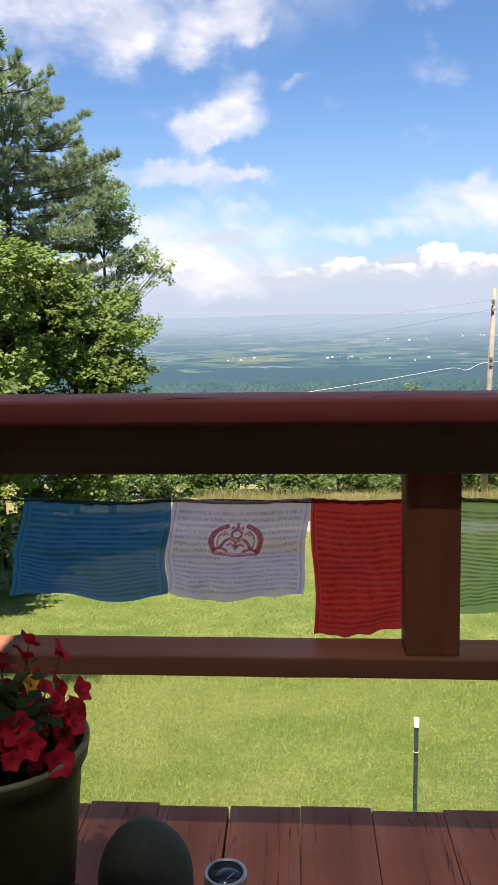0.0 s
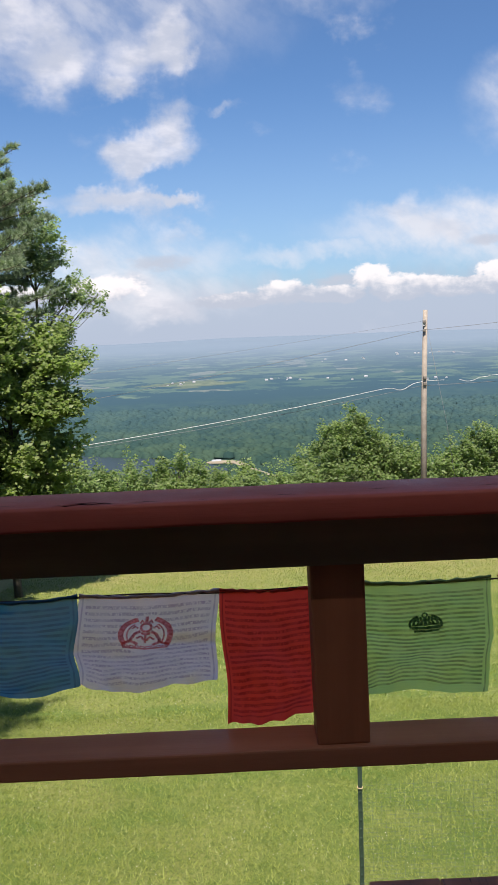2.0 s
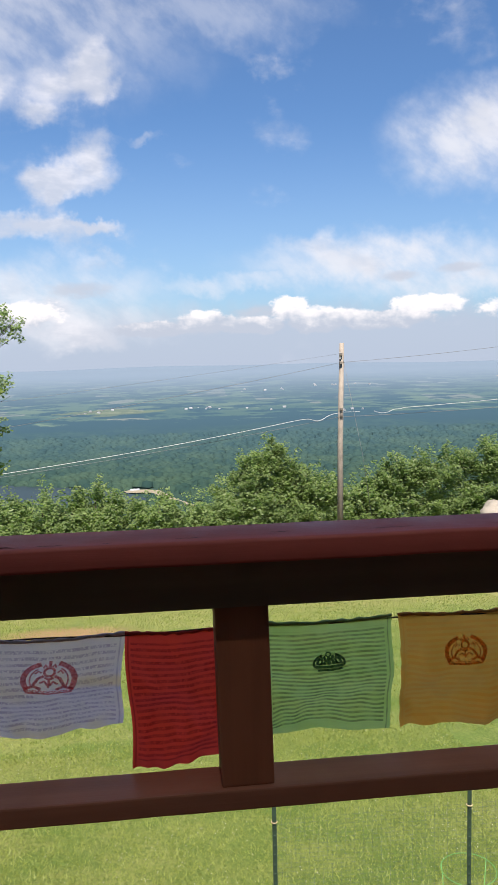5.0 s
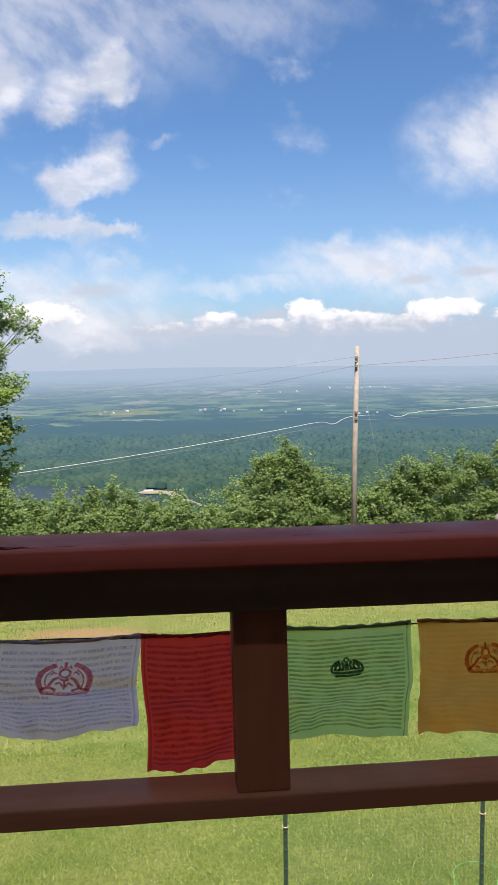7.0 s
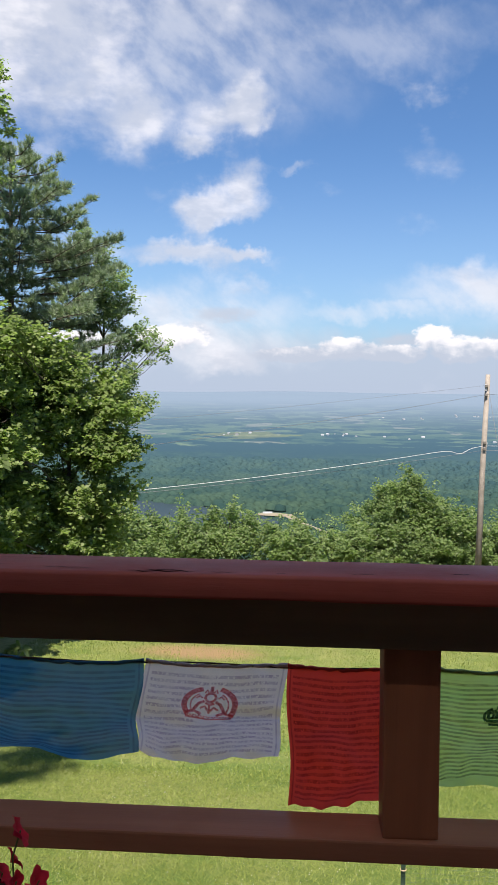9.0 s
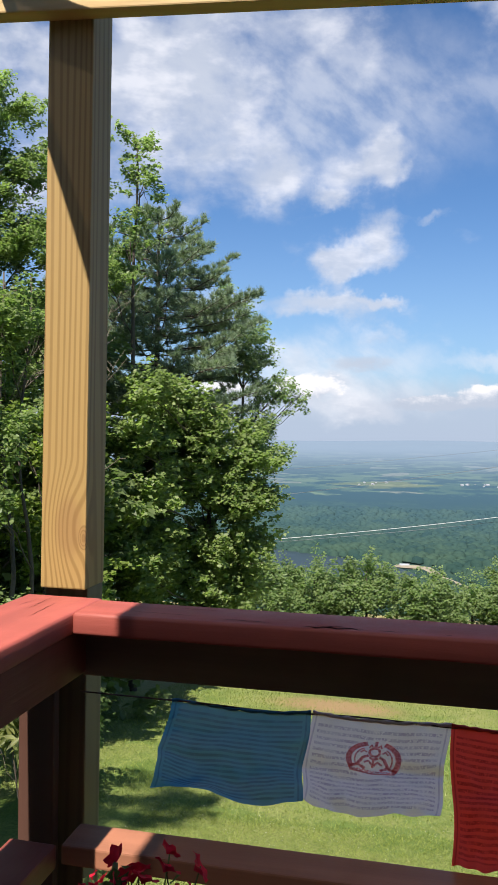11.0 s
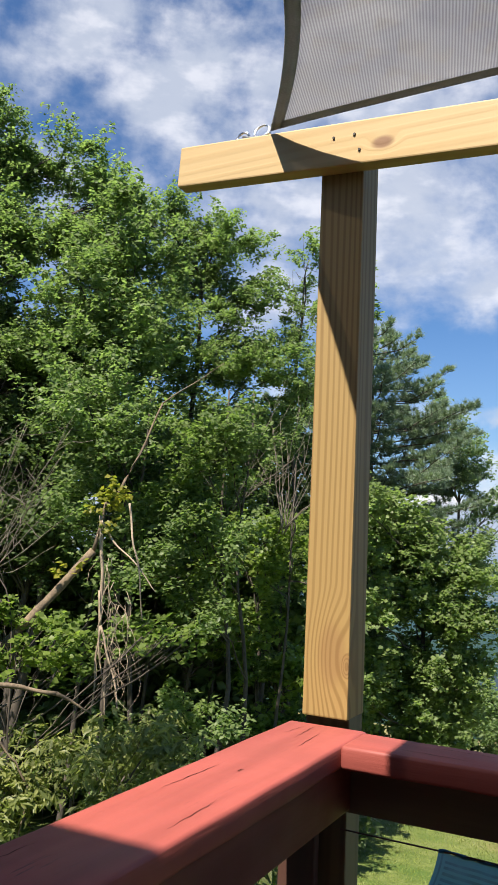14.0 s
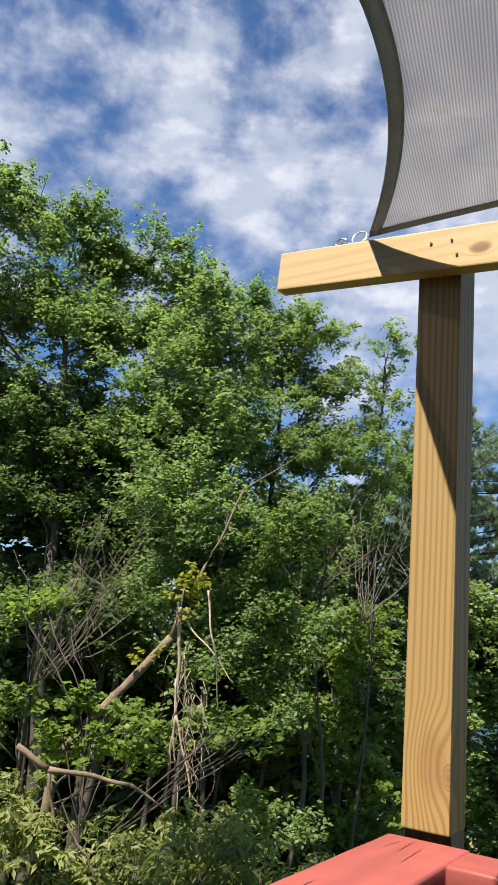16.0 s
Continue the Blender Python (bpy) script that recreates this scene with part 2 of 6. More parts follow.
def leafy(name, low, high, shine=0.45, glow=0.60, hue=None):
    """Leaves: each one its own green, light passing through."""
    m, nt, b = material(name, shine, 0.0, 0.35)
    r = node(nt, "ShaderNodeNewGeometry").outputs["Random Per Island"]
    pos = node(nt, "ShaderNodeTexCoord").outputs["Object"]
    c = blend(nt, r, low, high)
    c = blend(nt, span(nt, fuzz(nt, pos, 0.55, 3.0), 0.35, 0.7, 0.0, 0.55), c, hue or tuple(x * 0.7 for x in low))
    nt.links.new(c, b.inputs["Base Color"])
    t = node(nt, "ShaderNodeBsdfTranslucent", {"Color": blend(nt, 1.0, c, (1.25, 1.45, 0.85, 1), "MULTIPLY")})
    mix = node(nt, "ShaderNodeMixShader", {0: glow, 1: b.outputs[0], 2: t.outputs[0]})
    nt.links.new(mix.outputs[0], nt.nodes["Material Output"].inputs[0])
    return m


RED = (0.300, 0.070, 0.055)
M_cap_x = painted("deck_red_paint_x", RED, (0.10, 0.035, 0.03), "x", 0.58, 0.35)
M_cap_y = painted("deck_red_paint_y", RED, (0.10, 0.035, 0.03), "y", 0.55, 0.4)
M_post = painted("brown_red_paint_z", (0.255, 0.096, 0.050), (0.06, 0.03, 0.02), "z", 0.55, 0.3)
M_rail = painted("brown_red_paint_x", (0.290, 0.122, 0.072), (0.07, 0.035, 0.025), "x", 0.5, 0.35)
M_board = painted("dark_brown_stain", (0.185, 0.145, 0.108), (0.08, 0.03, 0.02), "x", 0.6, 0.3)
# side rail's inward boards: the red deepened to carry their shade
M_inner = painted("inner_red_in_shade", (0.165, 0.046, 0.036), (0.04, 0.02, 0.015), "y", 0.55, 0.3)
# corner post: shade under the caps put into a darker brown
M_dark = painted("post_brown_in_shade", (0.075, 0.036, 0.026), (0.04, 0.02, 0.015), "z", 0.6, 0.3)
M_deck = painted("deck_plank_paint", (0.52, 0.165, 0.090), (0.05, 0.025, 0.02), "y", 0.62, 0.25, 0.9)
M_pine_post = timber("pine_post", (0.335, 0.226, 0.082), (0.200, 0.120, 0.036), "z", 0.62, (((0.006, -0.043, 1.05), 0.024), ((0.036, -0.043, 1.03), 0.005)), 0.034, 0.30)
# lower post: its shade below the cap put into a darker timber colour
M_lower_shaded = timber("timber_in_shade", (0.150, 0.118, 0.058), (0.105, 0.082, 0.040), "z", 0.3)
M_pine_beam = timber("pine_beam", (0.500, 0.358, 0.172), (0.455, 0.312, 0.138), "x", 0.28, (((0.096, -0.081, 2.022), 0.012),))
M_steel = plain("galvanised_steel", (0.55, 0.55, 0.56), 0.3, 0.1, 40, 1.0, 0.05)
M_screw = plain("dark_screw", (0.10, 0.09, 0.08), 0.4, 0.2, 60, 0.8)
# siding of the unseen walls, kept dark to cut their bounce
M_siding = plain("siding_paint", (0.21, 0.19, 0.16), 0.6, 0.1, 2)
M_roof = plain("roof_shingle", (0.10, 0.09, 0.08), 0.9, 0.3, 6)
M_weather = plain("weathered_pole", (0.215, 0.190, 0.165), 0.8, 0.25, 3, 0, 0.3)
M_cable_pale = plain("pale_cable", (0.40, 0.41, 0.42), 0.5, 0.05, 3)
M_cable_dark = plain("dark_cable", (0.10, 0.11, 0.12), 0.6, 0.1, 3)
M_bark = plain("bark", (0.065, 0.052, 0.040), 0.9, 0.45, 3, 0, 0.5)
M_vine = plain("dry_vine", (0.32, 0.25, 0.175), 0.9, 0.4, 6, 0, 0.4)
M_deadwood = plain("dead_wood", (0.150, 0.110, 0.070), 0.9, 0.5, 5, 0, 0.4)
M_twig = plain("bare_grey_twig", (0.175, 0.148, 0.115), 0.9, 0.35, 6, 0, 0.3)
M_leaf_a = leafy("leaf_oak", (0.128, 0.188, 0.072), (0.248, 0.316, 0.124), 0.45)
M_leaf_pale = leafy("leaf_pale_oak", (0.150, 0.215, 0.115), (0.275, 0.350, 0.185), 0.45)
M_leaf_b = leafy("leaf_maple", (0.155, 0.218, 0.082), (0.275, 0.340, 0.130))
# darker green that stands for the shade inside the wood
M_leaf_c = leafy("leaf_in_shade", (0.082, 0.125, 0.050), (0.160, 0.212, 0.082))
M_leaf_far = leafy("leaf_bush", (0.125, 0.190, 0.076), (0.240, 0.310, 0.130))
M_leaf_rhodo = leafy("leaf_drooping", (0.130, 0.160, 0.048), (0.300, 0.310, 0.115), 0.45, 0.50)
M_needle = leafy("pine_needles", (0.150, 0.210, 0.150), (0.275, 0.340, 0.228), 0.5, 0.40)
M_leaf_yellow = leafy("leaf_yellowing", (0.220, 0.250, 0.040), (0.400, 0.330, 0.055))
# darker copy of the maple green: understorey shade put into the colour
M_leaf_under = leafy("leaf_shaded_maple", (0.120, 0.178, 0.052), (0.220, 0.285, 0.090))
M_leaf_bright = leafy("leaf_bright_maple", (0.130, 0.190, 0.040), (0.240, 0.310, 0.072))
M_leaf_potted = leafy("leaf_petunia", (0.040, 0.068, 0.026), (0.095, 0.130, 0.050))


def lawn_material():
    m, nt, b = material("lawn_grass", 0.85, 0, 0.2)
    pos = node(nt, "ShaderNodeTexCoord").outputs["Object"]
    big, mid, small = fuzz(nt, pos, 0.35, 4.0), fuzz(nt, pos, 2.6, 5.0, 0.6), fuzz(nt, stretch(nt, pos, (1, 0.55, 1)), 24.0, 6.0, 0.85)
    c = blend(nt, span(nt, mid, 0.3, 0.7), (0.112, 0.164, 0.036), (0.204, 0.240, 0.070))
    c = blend(nt, span(nt, big, 0.40, 0.68, 0.0, 0.65), c, (0.250, 0.252, 0.090))
    c = blend(nt, span(nt, fuzz(nt, stretch(nt, pos, (0.8, 1.2, 1), (7, 3, 0)), 0.8, 4.0), 0.46, 0.64, 0.0, 0.8), c, (0.084, 0.152, 0.028))
    c = blend(nt, span(nt, small, 0.36, 0.62, 0.85, 0.0), c, (0.062, 0.104, 0.017))
    y = node(nt, "ShaderNodeSeparateXYZ", {0: pos}).outputs[1]
    wob = calc(nt, "ADD", y, calc(nt, "MULTIPLY", fuzz(nt, pos, 0.25, 3.0), 3.0))
    straw = calc(nt, "MULTIPLY", span(nt, wob, 17.0, 28.0), span(nt, mid, 0.25, 0.6, 0.5, 1.0))
    c = blend(nt, straw, c, (0.2304, 0.1984, 0.0832))
    soil = calc(nt, "MULTIPLY", span(nt, node(nt, "ShaderNodeVectorMath", {0: stretch(nt, pos, (0.62, 1.05, 0.0), (1.12, -19.0, 0))}, operation="LENGTH").outputs[1], 1.3, 0.4), span(nt, small, 0.3, 0.5, 0.55, 1.0))
    c = blend(nt, soil, c, (0.235, 0.158, 0.078))
    nt.links.new(c, b.inputs["Base Color"])
    relief(nt, b, calc(nt, "ADD", small, mid), 0.8, 0.04)
    return m


def painted_haze(nt, pos, c):
    """Haze put into the colour: land grows paler and bluer with its distance."""
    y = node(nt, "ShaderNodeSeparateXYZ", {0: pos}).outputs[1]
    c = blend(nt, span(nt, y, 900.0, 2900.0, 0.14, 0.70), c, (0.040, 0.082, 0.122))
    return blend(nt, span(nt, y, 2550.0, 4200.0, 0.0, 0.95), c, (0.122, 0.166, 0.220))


def valley_material():
    """Farmland: strips of pale field and pasture between dark belts of wood."""
    m, nt, b = material("valley_land", 0.95, 0, 0.0)
    pos = node(nt, "ShaderNodeTexCoord").outputs["Object"]
    y = node(nt, "ShaderNodeSeparateXYZ", {0: pos}).outputs[1]
    cells = node(nt, "ShaderNodeTexVoronoi", {"Vector": stretch(nt, pos, (0.34, 0.36, 0.0)), "Scale": 0.021, "Randomness": 0.95}, feature="F1", distance="CHEBYCHEV")
    pick = node(nt, "ShaderNodeSeparateXYZ", {0: cells.outputs["Color"]}).outputs
    field = blend(nt, pick[0], (0.050, 0.085, 0.040), (0.145, 0.190, 0.085))
    field = blend(nt, span(nt, pick[1], 0.80, 0.84), field, (0.230, 0.225, 0.160))
    belts = calc(nt, "ADD", fuzz(nt, stretch(nt, pos, (0.45, 1.0, 0)), 0.012, 6.0, 0.68), span(nt, y, 2250.0, 2650.0, 0.22, 0.0))
    field = blend(nt, span(nt, belts, 0.47, 0.53), field, (0.012, 0.028, 0.024))
    trees = fuzz(nt, stretch(nt, pos, (1.0, 0.55, 0)), 0.030, 6.0, 0.7)
    wooded = span(nt, calc(nt, "ADD", fuzz(nt, stretch(nt, pos, (0.6, 0.5, 0)), 0.0042, 5.0, 0.6), calc(nt, "MULTIPLY", span(nt, y, 1900.0, 2500.0, -0.4, 0.14), 1.0)), 0.44, 0.58, 1.0, 0.0)
    wood = blend(nt, span(nt, trees, 0.35, 0.65), (0.0110, 0.0270, 0.0150), (0.0270, 0.0500, 0.0240))
    # far haze is mixed into the field and wood colours
    c = painted_haze(nt, pos, blend(nt, wooded, field, wood))
    bare = span(nt, node(nt, "ShaderNodeVectorMath", {0: stretch(nt, pos, (1 / 170, 1 / 90, 0), (-1760 / 170, -3600 / 90, 0))}, operation="LENGTH").outputs[1], 1.05, 0.95)
    c = blend(nt, bare, c, (0.30, 0.225, 0.19))
    rough = calc(nt, "MULTIPLY", calc(nt, "SUBTRACT", fuzz(nt, stretch(nt, pos, (0.5, 1.0, 0)), 0.016, 5.0, 0.7), 0.5), 4.0)
    near_farm = span(nt, calc(nt, "ADD", node(nt, "ShaderNodeVectorMath", {0: stretch(nt, pos, (1 / 150, 1 / 80, 0), (150 / 150, -2700 / 80, 0))}, operation="LENGTH").outputs[1], rough), 1.05, 0.85, 0.0, 0.45)
    c = blend(nt, near_farm, c, (0.125, 0.150, 0.092))
    nt.links.new(c, b.inputs["Base Color"])
    return m


def canopy_material():
    m, nt, b = material("valley_forest", 0.95, 0, 0.0)
    pos = node(nt, "ShaderNodeTexCoord").outputs["Object"]
    r = node(nt, "ShaderNodeNewGeometry").outputs["Random Per Island"]
    c = blend(nt, calc(nt, "MULTIPLY", r, 0.7), (0.0100, 0.0260, 0.0125), (0.0300, 0.0560, 0.0230))
    c = blend(nt, span(nt, fuzz(nt, stretch(nt, pos, (1.0, 0.6, 0)), 0.011, 4.0, 0.6), 0.42, 0.66, 0.0, 0.6), c, (0.046, 0.074, 0.028))
    c = blend(nt, span(nt, fuzz(nt, pos, 0.12, 4.0, 0.7), 0.35, 0.6, 0.3, 0.0), c, (0.0093, 0.0217, 0.0099))
    # crowns carry the same haze in their base colour
    nt.links.new(painted_haze(nt, pos, c), b.inputs["Base Color"])
    return m


M_lawn, M_valley, M_canopy = lawn_material(), valley_material(), canopy_material()
M_gravel = plain("gravel", (0.225, 0.215, 0.205), 0.95, 0.22, 3.0, 0, 0.6)
M_soil = plain("orange_soil", (0.3432, 0.1716, 0.0660), 0.95, 0.25, 3.0, 0, 0.7)
M_rock = plain("pale_rock", (0.235, 0.215, 0.185), 0.9, 0.3, 2.0, 0, 0.6)
M_grass = leafy("grass_blade", (0.098, 0.145, 0.026), (0.272, 0.306, 0.084), 0.5, 0.35, (0.160, 0.195, 0.042))
M_hay = leafy("tall_dry_grass", (0.1792, 0.1600, 0.0576), (0.2944, 0.2560, 0.1152), 0.6, 0.3, (0.1280, 0.1472, 0.0448))


# ---- building helpers ----
BASE = {}


def thing(name, at, label, category, group="", kind=""):
    ob = new(name)
    ob.location = at
    ob.empty_display_size = 0.1
    BASE[ob.name] = Vector(at)
    return tagged(ob, label, category, group, kind)


def finish(me, mat, smooth):
    me.materials.append(mat)
    if smooth:
        me.polygons.foreach_set("use_smooth", [True] * len(me.polygons))


def part(name, bm, mat, parent=None, label="", smooth=False):
    """Links a bmesh in world coordinates as one mesh, under its thing or part."""
    me = bpy.data.meshes.new(name)
    at = BASE.get(parent.name, Vector()) if parent else Vector()
    bmesh.ops.translate(bm, verts=bm.verts, vec=-at)
    bm.to_mesh(me)
    bm.free()
    finish(me, mat, smooth)
    ob = new(name, me)
    ob.parent = parent
    BASE[ob.name] = at
    if label:
        ob["label"] = label
    return ob


def sheet(name, verts, faces, mat, parent=None, smooth=False):
    """Links arrays of corners and equal-sized faces as one mesh."""
    me = bpy.data.meshes.new(name)
    at = BASE.get(parent.name, Vector()) if parent else Vector()
    verts = np.asarray(verts, np.float32) - np.array(at, np.float32)
    faces = np.asarray(faces, np.int32)
    k = faces.shape[1]
    me.vertices.add(len(verts))
    me.vertices.foreach_set("co", verts.ravel())
    me.loops.add(faces.size)
    me.loops.foreach_set("vertex_index", faces.ravel())
    me.polygons.add(len(faces))
    me.polygons.foreach_set("loop_start", np.arange(0, faces.size, k, dtype=np.int32))
    me.update(calc_edges=True)
    me.validate()
    finish(me, mat, smooth)
    ob = new(name, me)
    ob.parent = parent
    BASE[ob.name] = at
    return ob


def box(bm, lo, hi, bevel=0.003, turn=None, wobble=0.0):
    m = Matrix.LocRotScale([(a + b) / 2 for a, b in zip(lo, hi)], None, [b - a for a, b in zip(lo, hi)])
    vs = bmesh.ops.create_cube(bm, size=1.0, matrix=(turn or Matrix()) @ m)["verts"]
    if bevel:
        es = list({e for v in vs for e in v.link_edges})
        bmesh.ops.bevel(bm, geom=es, offset=bevel, segments=2, affect="EDGES", profile=0.6)
    return bm


def slab(lo, hi, bevel=0.003, turn=None):
    return box(bmesh.new(), lo, hi, bevel, turn)


def worn_board(lo, hi, axis, bevel=0.006, step=0.06, amount=0.0012, seed=0):
    """A board with softened, slightly uneven edges."""
    bm = slab(lo, hi, bevel)
    n = int((hi[axis] - lo[axis]) / step)
    for i in range(1, n):
        co, no = [0, 0, 0], [0, 0, 0]
        co[axis], no[axis] = lo[axis] + i * step, 1
        bmesh.ops.bisect_plane(bm, geom=bm.verts[:] + bm.edges[:] + bm.faces[:], plane_co=co, plane_no=no)
    for v in bm.verts:
        v.co += noise.noise_vector(v.co * 9 + Vector((seed, 0, 0))) * amount
    return bm


def tube(bm, pts, radii, sides=6, closed_ends=True):
    pts = [Vector(p) for p in pts]
    rings = []
    for i, p in enumerate(pts):
        d = (pts[min(i + 1, len(pts) - 1)] - pts[max(i - 1, 0)]).normalized()
        u = d.cross(Vector((0, 0, 1)) if abs(d.z) < 0.9 else Vector((1, 0, 0))).normalized()
        w = d.cross(u)
        r = radii[i] if isinstance(radii, (list, tuple)) else radii
        rings.append([bm.verts.new(p + (u * math.cos(a) + w * math.sin(a)) * r) for a in (2 * math.pi * k / sides for k in range(sides))])
    for a, b in zip(rings, rings[1:]):
        for k in range(sides):
            bm.faces.new((a[k], a[(k + 1) % sides], b[(k + 1) % sides], b[k]))
    if closed_ends:
        bm.faces.new(rings[0][::-1])
        bm.faces.new(rings[-1])
    return bm


def lathe(bm, profile, at, sides=32):
    at = Vector(at)
    rings = [[bm.verts.new(at + Vector((r * math.cos(2 * math.pi * k / sides), r * math.sin(2 * math.pi * k / sides), z))) for k in range(sides)] for r, z in profile]
    for a, b in zip(rings, rings[1:]):
        for k in range(sides):
            bm.faces.new((a[k], a[(k + 1) % sides], b[(k + 1) % sides], b[k]))
    bm.faces.new(rings[0][::-1])
    bm.faces.new(rings[-1])
    return bm


def hoop(bm, at, r, thick, tilt=None, sides=28, ring=6):
    at, tilt = Vector(at), tilt or Matrix()
    grid = []
    for i in range(sides):
        a = 2 * math.pi * i / sides
        row = []
        for j in range(ring):
            b = 2 * math.pi * j / ring
            q = Vector(((r + thick * math.cos(b)) * math.cos(a), (r + thick * math.cos(b)) * math.sin(a), thick * math.sin(b)))
            row.append(bm.verts.new(at + tilt @ q))
        grid.append(row)
    for i in range(sides):
        for j in range(ring):
            bm.faces.new((grid[i][j], grid[(i + 1) % sides][j], grid[(i + 1) % sides][(j + 1) % ring], grid[i][(j + 1) % ring]))
    return bm


# ---- ground ----
SLOPE_Y = [-400, -6, 2, 26, 38, 48, 70, 730, 1000, 1900, 2900, 3800, 4800]
SLOPE_Z = [6, -2.2, -2.62, -6.0, -7.9, -9.4, -17, -216, -215, -214, -150, -82, -30]


def ground_z(x, y):
    return float(np.interp(y, SLOPE_Y, SLOPE_Z))


def ground_sheet():
    ys = np.concatenate([np.linspace(-60, -6, 8), np.linspace(-5, 48, 110), np.geomspace(50, 4800, 90)])
    xs = np.concatenate([-np.geomspace(3000, 30, 26), np.linspace(-28, 28, 70), np.geomspace(30, 3000, 26)])
    gx, gy = np.meshgrid(xs, ys)
    gz = np.interp(gy, SLOPE_Y, SLOPE_Z)
    lump = np.sin(gx * 0.31 + 1.3) * np.cos(gy * 0.27) * 0.06 + np.sin(gx * 0.9 + gy * 0.6) * 0.025
    far = np.sin(gx * 0.0021 + 0.6) * 5 + np.sin(gx * 0.0052 + gy * 0.003) * 3
    gz = gz + np.where(gy < 60, lump, 0) + np.where(gy > 2600, far * np.clip((gy - 2600) / 1200, 0, 1), 0)
    w = len(xs)
    i = (np.arange(len(ys) - 1)[:, None] * w + np.arange(w - 1)[None]).ravel()
    ob = sheet("ground", np.stack([gx, gy, gz], -1).reshape(-1, 3), np.stack([i, i + 1, i + w + 1, i + w], -1), M_lawn, smooth=True)
    ob.data.materials.append(M_valley)
    ob.data.polygons.foreach_set("material_index", [1 if c > 80 else 0 for c in (ob.data.vertices[p.vertices[0]].co.y for p in ob.data.polygons)])
    return tagged(ob, "green lawn falling away to a wide hazy valley", "ground", kind="structure")


ground_sheet()


def gravel_road():
    bm = bmesh.new()
    rows = []
    for i in range(61):
        x = -30 + i
        c = 25.6 + 0.0 * x + 0.25 * math.sin(x * 0.2)
        half = 1.15 + 0.12 * math.sin(x * 1.7)
        rows.append([bm.verts.new((x, c + s * half, ground_z(x, c + s * half) + h)) for s, h in ((-1.15, 0.02), (-0.9, 0.09), (0, 0.13), (0.9, 0.10), (1.15, 0.02))])
    for a, b in zip(rows, rows[1:]):
        for k in range(4):
            bm.faces.new((a[k], b[k], b[k + 1], a[k + 1]))
    ob = part("road", bm, M_gravel, smooth=True)
    tagged(ob, "pale grey gravel lane across the slope", "road", kind="structure")


gravel_road()


# ---- deck ----
EDGE_X, BOARD = 0.061, 0.151
deck = thing("floor", (0, 0, 0), "brown-red painted plank deck with weathered boards", "floor", kind="structure")
joist = slab((-0.62, 1.60, -0.24), (4.3, 1.64, -0.035), 0.002)
part("joist", joist, M_rail, deck)


def railing_front():
    r = thing("railing", (0.4, 1.4, 0), "red painted timber deck railing with a broad flat cap", "railing", "deck railings")
    part("cap", worn_board((-0.385, 1.308, 0.889), (3.9, 1.418, 0.927), 0, 0.006, 0.05, 0.0014, 3), M_cap_x, r, "glossy dark red cap board", True)
    part("upper_board", worn_board((-0.40, 1.384, 0.799), (3.9, 1.409, 0.888), 0, 0.003, 0.2, 0.0006), M_board, r, "almost black brown board under the cap")
    part("bottom_rail", worn_board((-0.44, 1.390, 0.454), (3.9, 1.474, 0.490), 0, 0.004, 0.08, 0.001, 8), M_rail, r)
    for x in (0.389, 1.86, 3.3):
        m = Matrix.Translation((x, 1.4, 0.5)) @ Matrix.Rotation(radians(-0.9), 4, "Y") @ Matrix.Translation((-x, -1.4, -0.5))
        part("post", slab((x, 1.400, 0.489), (x + 0.088, 1.460, 0.800), 0.004, m), M_post, r)
    # post colour is darkened to stand for the shade it is in
    part("corner_post", slab((-0.547, 1.430, -0.30), (-0.476, 1.455, 0.888), 0.004), M_dark, r, "corner post coloured dark for its shade")
    return r


def railing_side():
    r = thing("railing", (-0.46, 0.3, 0), "sunlit red painted side railing meeting the front one", "railing", "deck railings")
    part("cap", worn_board((-0.533, -1.20, 0.8885), (-0.384, 1.436, 0.9265), 1, 0.006, 0.05, 0.0014, 5), M_cap_y, r, "salmon red cap board with drying cracks", True)
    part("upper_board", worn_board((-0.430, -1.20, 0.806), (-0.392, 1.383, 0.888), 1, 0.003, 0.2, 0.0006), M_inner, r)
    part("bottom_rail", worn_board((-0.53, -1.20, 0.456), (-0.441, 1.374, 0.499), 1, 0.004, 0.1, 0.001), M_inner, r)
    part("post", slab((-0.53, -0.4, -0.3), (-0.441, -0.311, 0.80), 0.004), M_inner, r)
    return r


def cracks(rail, runs, z, bold=0.34):
    """Dry splits in the paint, thin dark slivers along the grain."""
    dark = plain("crack_dark", (0.085, 0.026, 0.022), 0.9)
    for x0, y0, x1, y1, w in runs:
        bm = bmesh.new()
        n = 9
        d = Vector((x1 - x0, y1 - y0, 0))
        side = Vector((-d.y, d.x, 0)).normalized()
        top, low = [], []
        for k in range(n + 1):
            p = Vector((x0, y0, z)) + d * (k / n) + side * (0.35 * w * math.sin(k * 2.1 + x0 * 40))
            h = w * bold * math.sin(math.pi * k / n) ** 0.7 * (0.7 + 0.3 * math.sin(k * 3.7))
            top.append(bm.verts.new(p + side * h))
            low.append(bm.verts.new(p - side * (h + 0.0002)))
        for k in range(n):
            bm.faces.new((low[k], low[k + 1], top[k + 1], top[k]))
        bmesh.ops.solidify(bm, geom=bm.faces[:], thickness=0.0008)
        part("crack", bm, dark, rail)


